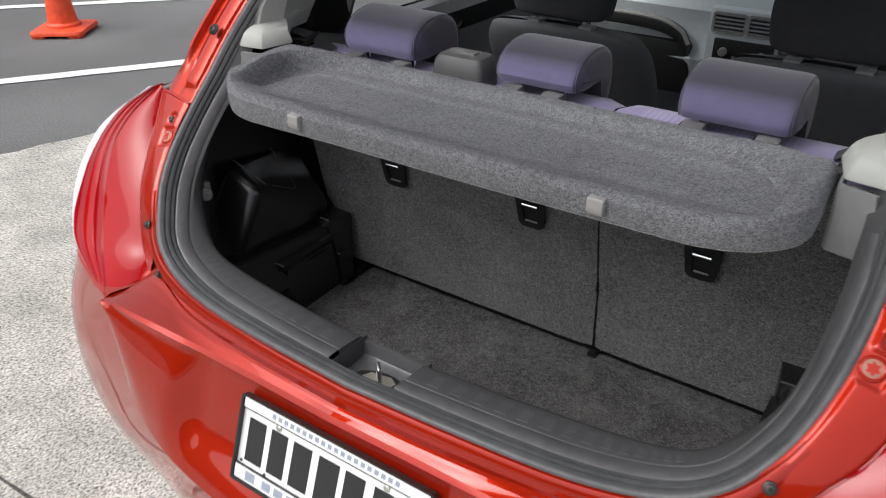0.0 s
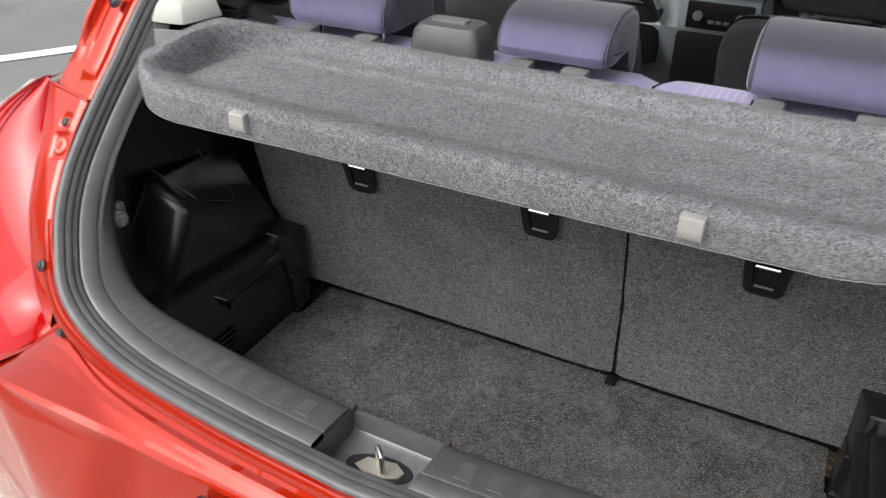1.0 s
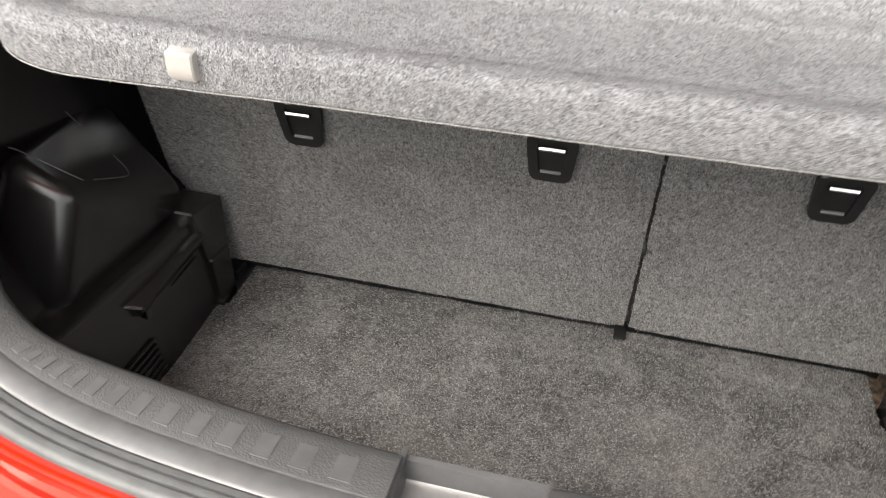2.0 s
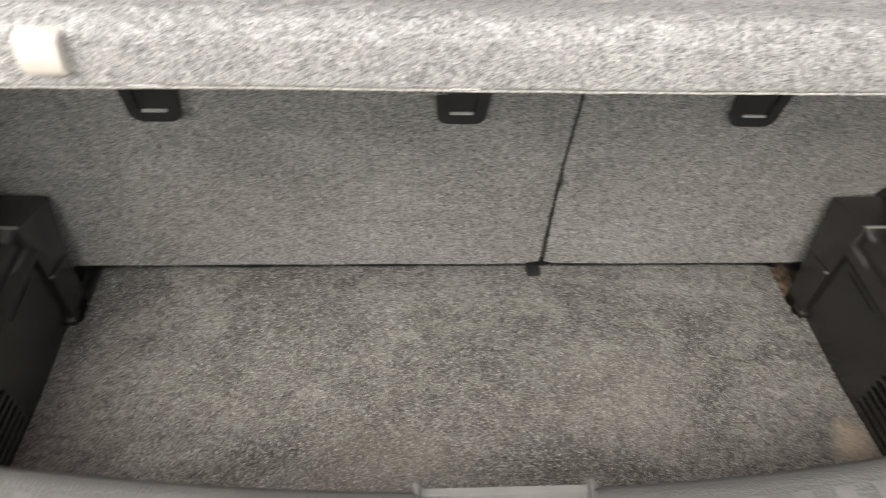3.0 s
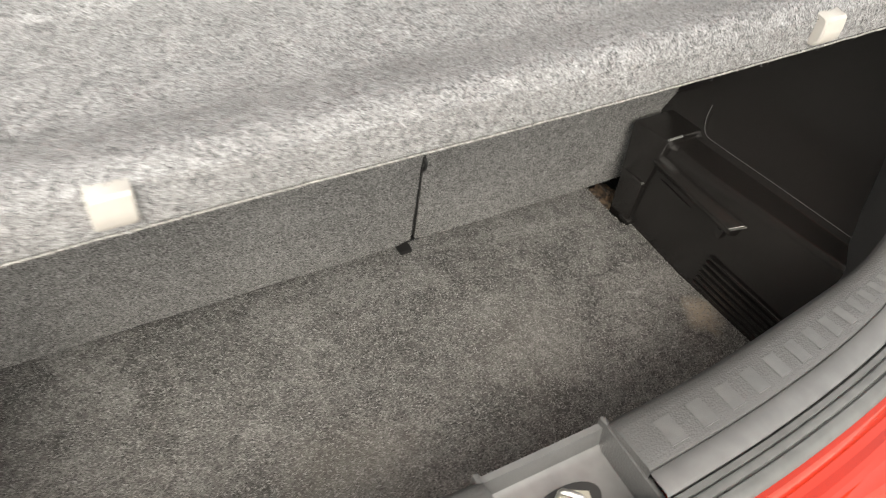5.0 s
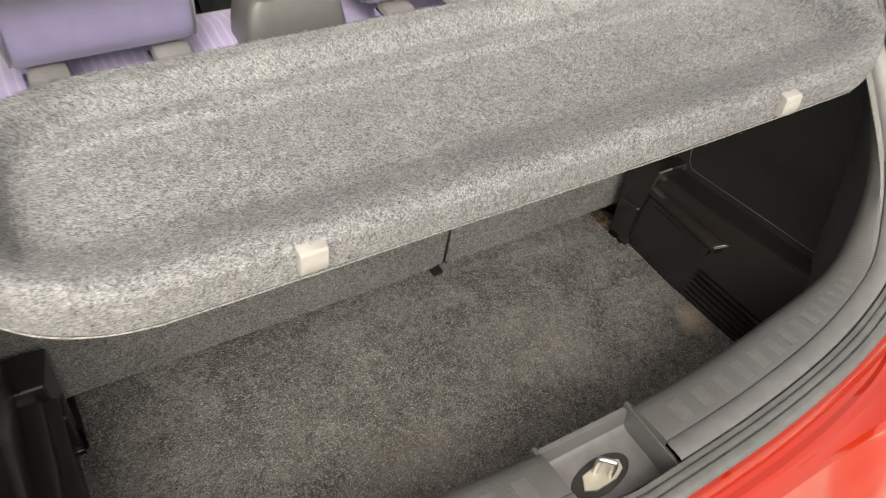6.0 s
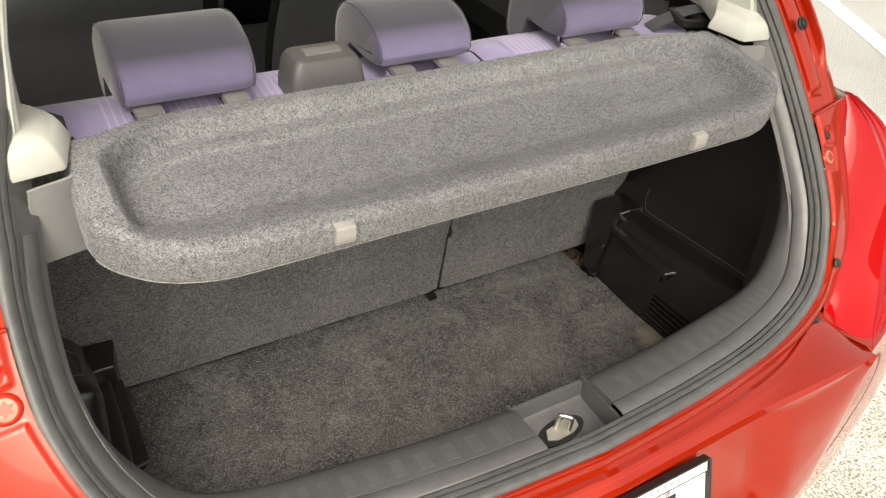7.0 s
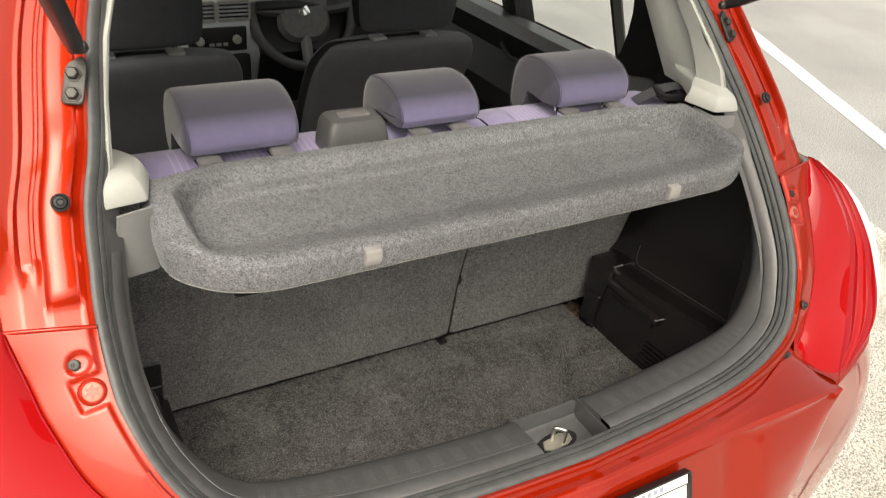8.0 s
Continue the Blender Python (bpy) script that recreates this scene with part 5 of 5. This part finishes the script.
# ---- parcel shelf ----
def parcel_shelf():
    sh = thing("parcel_shelf", "grey felt covered parcel shelf with a shallow tray over the boot", "parcel shelf", at=(0, .4, 1.05))
    # outline as half widths along x: front edge y and rear edge y
    nx, ny = 150, 64
    half = .5075

    def sm(t):
        t = max(0, min(1, t))
        return t * t * (3 - 2 * t)

    def front(x):
        a = abs(x)
        return .240 + .010 * (a / half) ** 2 + (.108 * (1 - math.sqrt(max(0, 1 - ((a - .372) / (half - .372)) ** 2))) if a > .372 else 0)

    def rear(x):
        a = abs(x)
        return .545 - .062 * sm((a - .37) / .11) - .010 * max(0, (a - .485) / .019) ** 2

    def hem(x):
        """Height of the front face's trimmed edge, which sags towards one end."""
        return 1.0518 - .0055 * sm((-x - .12) / .33)

    def tray(x, y):
        """Distance outside the tray's floor, whose rear corners are rounded."""
        r = .034
        qx, qy = abs(x) - (half - .052 - r), y - (.484 - r - .045 * sm((abs(x) - .37) / .10))
        return math.hypot(max(qx, 0), max(qy, 0)) + min(max(qx, qy), 0) - r

    rows = []
    for i in range(nx + 1):
        q = -1 + 2 * i / nx
        x = half * .9995 * (math.sin(q * math.pi / 2) * .6 + q * .4)
        yf, yr = front(x), rear(x)
        row = []
        for j in range(ny + 1):
            v = j / ny
            y = yf + (yr - yf) * v
            df, dr, de = y - yf, yr - y, half - abs(x)
            # a soft rise to the front, a wall up to the rim round the ends and the back, and a shallow step before it
            d = tray(x, y)
            ends = sm((abs(x) - .37) / .10)
            z = 1.070 - .005 * ends + (.024 + .005 * ends) * (1 - sm((df - .006) / .085))
            rim = sm((d + .004) / .023)
            z = z * (1 - rim) + (1.0905 + .021 * ends - .010 * sm((.11 - df) / .11) * ends) * rim
            z += .0045 * sm((d + .040) / .012) * (1 - rim) * (1 - ends) * sm((y - .42) / .03)
            z -= .0030 * math.exp(-((dr - .022) / .005) ** 2) * (1 - ends)
            z -= .014 * sm((.020 - dr) / .020)
            z -= .020 * (1 - math.sqrt(max(0, 1 - max(0, 1 - de / .016) ** 2)))
            z -= .010 * (1 - math.sqrt(max(0, 1 - max(0, 1 - df / .010) ** 2)))
            z += .0010 * noise.noise(Vector((x * 14, y * 14, 1)))
            row.append(Vector((x, y, z)))
        # front face down to the trimmed edge, closed underneath
        p = row[0]
        down = [Vector((p.x, p.y + .003, hem(x))), Vector((p.x, p.y - .0005, hem(x) + .0045)), Vector((p.x, p.y - .001, 1.072)), Vector((p.x, p.y - .001, 1.083))]
        e = row[-1]
        rows.append(down + row + [Vector((e.x, e.y + .003, e.z - .012)), Vector((e.x, e.y - .004, 1.0565)), Vector((e.x, (p.y + e.y) / 2, 1.0565))])
    bm = sheet(rows, None, True, True)
    ob = part("felt_top", bm, SHELF, sh, "grey fibrous felt")
    ob.location = (0, -.4, -1.05)
    fibres(ob, sh, FIBRE, 100000, .0065, .00062, .0016, 23, lambda c, n: (n[:, 2] > .1) | ((n[:, 1] < -.3) & (c[:, 2] > 1.057)), 1.0)
    for s in (1, -1):
        pts = []
        m = pose(s * .265, front(.265) - .001, 1.0755) @ Matrix.Scale(.8, 4)
        prof = [(.004, .014), (-.009, .0125), (-.0115, .010), (-.0125, -.001), (-.012, -.011), (-.007, -.0175), (.004, -.019)]
        rows = [[m @ Vector((x, y, z)) for y, z in prof] for x in (-.0145, -.013, .013, .0145)]
        rows[0] = [m @ Vector((-.0145, y * .85, z * .93)) for y, z in prof]
        rows[-1] = [m @ Vector((.0145, y * .85, z * .93)) for y, z in prof]
        hk = part("cord_hook", sheet(rows, None, True, True), CLIPGREY, sh, "light grey plastic cord hook")
        hk.location = (0, -.4, -1.05)
    # pale trimmed lower edge of the felt
    line = []
    for i in range(361):
        x = half * .99 * math.sin((i / 180 - 1) * math.pi / 2)
        line.append(Vector((x, front(x) + .0012 + .0004 * noise.noise(Vector((x * 60, 0, 3))), hem(x) + .0006 * noise.noise(Vector((x * 45, 2, 3))))))
    eb = part("trimmed_edge", rod(bmesh.new(), line, .0008, 6), FIBRE_EDGE, sh, "pale cut edge of the shelf")
    eb.location = (0, -.4, -1.05)


parcel_shelf()

# ---- number plate ----
def number_plate():
    np_ = thing("number_plate", "white registration plate in a black dealer surround with worn marks", "number plate", at=(0, -.027, .65))
    tilt = math.degrees(math.atan2(.054, .14))
    m = pose(0, -.031, .650, 90 - tilt, 0, 0)

    def pp(n_, bm, mat, lab="", smooth=True):
        ob = part(n_, bm, mat, np_, lab, smooth)
        ob.location = (0, .027, -.65)
        return ob
    o = outline([(-.1845, -.0745), (.1845, -.0745), (.1845, .0745), (-.1845, .0745)], .005, 3)
    i = outline([(-.1808, -.0708), (.1808, -.0708), (.1808, .0715), (-.1808, .0715)], .004, 3)
    pp("surround", ring(bmesh.new(), o, i, m, .012), DARK, "black plastic plate surround")
    pp("plate", slab(bmesh.new(), outline([(-.181, -.071), (.181, -.071), (.181, .072), (-.181, .072)], .004, 3), m, .004), WHITE, "white enamelled plate")
    for z0, z1 in ((.0525, .0705), (-.070, -.046)):
        pp("dealer_strip", boxed((-.1795, z0, .004), (.1795, z1, .0085), .0008, m), WHITE, "white strip with small print", False)
        pp("strip_rule", boxed((-.1795, z0 - .0012 if z0 > 0 else z1, .004), (.1795, z0 if z0 > 0 else z1 + .0012, .0088), 0, m), INK, "", False)
    # plain bars where the writing stands
    for x, w in ((-.148, .036), (-.101, .034), (-.053, .037), (.0, .040), (.050, .037), (.104, .037)):
        pp("character_bar", boxed((x - w / 2, -.036, .004), (x + w / 2, .038, .0052), .0006, m), INK, "", False)
    for k in range(20):
        x = -.118 + .0125 * k
        pp("small_print_bar", boxed((x, .0575, .0085), (x + .0072, .0650, .0089), 0, m), GREYINK, "", False)
    for k in range(9):
        x = -.118 + .026 * k
        pp("small_print_bar", boxed((x, -.065, .0085), (x + .018, -.051, .0089), 0, m), GREYINK, "", False)
    pp("emblem_bar", boxed((-.155, -.066, .0085), (-.135, -.050, .0089), 0, m), GREYINK, "", False)
    for x, y in ((-.105, .045), (.105, .045)):
        pp("plate_screw", disc(bmesh.new(), m @ Vector((x, y, .004)), m.to_3x3() @ Vector((0, 0, 1)), [(.0055, 0), (.0055, .002), (.003, .0032)], 16), STEEL)
    for x, y in ((-.172, -.040), (-.12, -.043), (.172, -.040)):
        pp("plate_hole", disc(bmesh.new(), m @ Vector((x, y, .0042)), m.to_3x3() @ Vector((0, 0, 1)), [(.0028, 0), (.0028, .0006)], 12), INK)


number_plate()

# ---- front of the cabin ----
def front_seat(x, label):
    st = thing("front_seat", label, "car seat", "front seats", at=(x, 1.45, .34))
    # backrest: lofted cushion leaning rearwards, wider at the shoulders
    rows = []
    for z, w, y, d in ((.10, .20, .13, .12), (.20, .235, .10, .14), (.35, .25, .045, .14), (.48, .25, -.01, .13), (.56, .245, -.055, .12), (.61, .225, -.085, .10), (.63, .195, -.095, .07), (.636, .10, -.098, .03)):
        rows.append([Vector((w * sx, y + d * sy * .5, z + .01 * (1 - abs(sx)))) for sx, sy in outline([(-1, -1), (1, -1), (1, 1), (-1, 1)], .62, 5)])
    part("backrest", sheet([list(r) for r in zip(*[spline(c, 30) for c in zip(*rows)])], None, False), CHARCOAL_LIGHT, st, "charcoal grey cloth backrest")
    rows = [[Vector((.255 * sx, .30 + .27 * sy, z + .02 * sy)) for sx, sy in outline([(-k, -k), (k, -k), (k, k), (-k, k)], .3, 4)] for z, k in ((.0, .96), (.08, 1), (.16, 1), (.19, .9), (.2, .6))]
    part("seat", sheet(rows, None, True, True), CHARCOAL, st)
    rows = []
    for z, w, y, d in ((.662, .105, -.10, .07), (.675, .135, -.10, .095), (.74, .145, -.10, .11), (.80, .14, -.095, .105), (.84, .115, -.09, .08), (.85, .06, -.088, .04)):
        rows.append([Vector((w * sx, y + d * sy * .5, z)) for sx, sy in outline([(-1, -1), (1, -1), (1, 1), (-1, 1)], .6, 5)])
    hr = part("headrest", sheet([list(r) for r in zip(*[spline(c, 24) for c in zip(*rows)])], None, False), CHARCOAL, st, "black cloth headrest")
    for gx in (-.078, .078):
        part("post", rod(bmesh.new(), [Vector((gx, -.10, .62)), Vector((gx, -.10, .68))], .006, 10), CHROME, hr)
        part("collar", boxed((gx - .02, -.125, .634), (gx + .02, -.085, .646), .004), MIDGREY, hr, "grey headrest collar")
    return st


CHARCOAL_LIGHT = felt("grey_seat_cloth", (0.105, 0.108, 0.114), (0.135, 0.138, 0.145), 1500.0, (1, 1, 1), 0.15, sheen=0.08)
front_seat(-.342, "charcoal cloth passenger seat with a black headrest")
front_seat(.345, "charcoal cloth driver seat with a black headrest")


def dashboard():
    db = cpart("dashboard", bmesh.new(), DARK, None, "grey and black moulded dashboard")
    rows = []
    for x in [k / 14 * .70 for k in range(-14, 15)]:
        b = .04 * (1 - (x / .70) ** 2)
        prof = [(2.75, .96), (2.45, .985), (2.15, .965), (2.06, .935), (2.035, .90), (2.05, .86), (2.055, .80), (2.02, .74), (2.05, .66), (2.12, .55), (2.2, .40)]
        rows.append([Vector((x, y - b, z + b * .2)) for y, z in prof])
    bm = sheet([list(r) for r in zip(*[spline(c, 30) for c in zip(*rows)])])
    part("dash_top", bm, DASH, db, "grey grained dashboard").location = (0, 0, 0)
    stack = boxed((-.125, 1.975, .742), (.112, 2.06, .93), .018)
    part("stack_panel", stack, DASH, db)
    part("stack_console", boxed((-.12, 1.968, .40), (.11, 2.06, .742), .02), DARK, db, "black lower console")
    for x in (-.055, .055):
        fr = part("vent_surround", ring(bmesh.new(), outline([(-.055, -.034), (.055, -.034), (.055, .034), (-.055, .034)], .014), outline([(-.047, -.026), (.047, -.026), (.047, .026), (-.047, .026)], .009), pose(x, 1.976, .885, 90, 0, 0), .008), CLIPGREY, db, "silver vent surround")
        for k in range(4):
            part("vent_slat", boxed((x - .046, 1.966, .865 + .0125 * k), (x + .046, 1.974, .870 + .0125 * k), .001), DARK, fr)
    radio = part("radio", boxed((-.095, 1.968, .755), (.095, 1.98, .835), .006), DARK, db, "black radio panel")
    for x in (-.06, .06):
        part("knob", disc(bmesh.new(), (x, 1.968, .795), (0, -1, 0), [(.014, 0), (.014, .012), (.011, .015)], 18), CLIPGREY, radio)
    for k in range(3):
        part("button", boxed((-.03 + .022 * k, 1.963, .775), (-.013 + .022 * k, 1.969, .785), .002), MIDGREY, radio)
    glove = spline([(-.62, 1.985, .86), (-.5, 1.975, .875), (-.3, 1.968, .872), (-.21, 1.966, .845), (-.175, 1.966, .80)], 30)
    tray = [p + Vector((0, .008, -.022)) for p in glove]
    rows = [[p + Vector((0, y, z)) for y, z in ((-.012, .018), (-.016, 0), (-.012, -.018), (.02, -.022), (.02, .022))] for p in tray]
    part("dash_tray", sheet(rows, None, True, True), DARK, db, "black open tray under the strip")
    part("trim_strip", rod(bmesh.new(), glove, .008, 8), CLIPGREY, db, "silver dashboard trim strip")
    rows = [[Vector((x, y - .014 - .04 * (1 - (x / .70) ** 2), z)) for y, z in ((2.05, .905), (2.037, .885), (2.045, .85), (2.048, .80), (2.014, .74), (2.044, .66), (2.10, .56), (2.16, .42))] for x in [.135 + .055 * k for k in range(11)]]
    part("lower_panel", sheet([list(r) for r in zip(*[spline(c, 12) for c in zip(*rows)])]), DARK, db, "black lower dashboard panel")
    hood = [[Vector((.30 + .15 * math.cos(a) * k, y, .915 + .085 * math.sin(a) * k)) for a in [math.pi * j / 16 for j in range(17)]] for y, k in ((2.14, .96), (1.985, 1.0), (1.975, .97), (1.985, .93), (2.10, .88))]
    part("instrument_hood", sheet(hood), DARK, db, "black instrument hood")
    part("glovebox", boxed((-.6, 1.985, .62), (-.17, 2.02, .80), .02), DARK, db, "black glovebox door")


DASH = grain("grey_dashboard_plastic", (0.70, 0.74, 0.76), 0.45, 1400.0, 0.12, 0.0002, 0.03)
dashboard()


def steering_wheel():
    m = pose(.30, 2.0, .862, 69, 0, 0)
    path = [m @ Vector((.179 * math.cos(a), .179 * math.sin(a), 0)) for a in [2 * math.pi * k / 48 for k in range(49)]]
    rim = cpart("steering_wheel", rod(bmesh.new(), path, .0175, 12), REEL, None, "dark grey steering wheel with three spokes")
    hub = outline([(-.075, -.05), (-.045, -.085), (.045, -.085), (.075, -.05), (.08, .045), (.055, .06), (-.055, .06), (-.08, .045)], .02)
    part("hub", slab(bmesh.new(), [(1.22 * u, 1.15 * v) for u, v in hub], m @ pose(0, 0, -.02), .034, .014), COLLAR, rim, "dark grey airbag cover")
    for a, b, mat in (((-.17, .015), (-.07, .005), REEL), ((.17, .015), (.07, .005), REEL), ((0, -.172), (0, -.08), MIDGREY)):
        part("spoke", rod(bmesh.new(), [m @ Vector((*a, 0)), m @ Vector((*b, -.004))], .020, 8), mat, rim)
    part("badge", boxed((-.018, -.014, .0145), (.018, .014, .0170), .001, m @ pose(0, 0, 0, 0, 0, 25)), CHROME, rim, "plain chrome badge")
    part("stalk", rod(bmesh.new(), [m @ Vector((-.05, .03, -.05)), m @ Vector((-.19, .06, -.05))], .008, 8), DARK, rim)


steering_wheel()
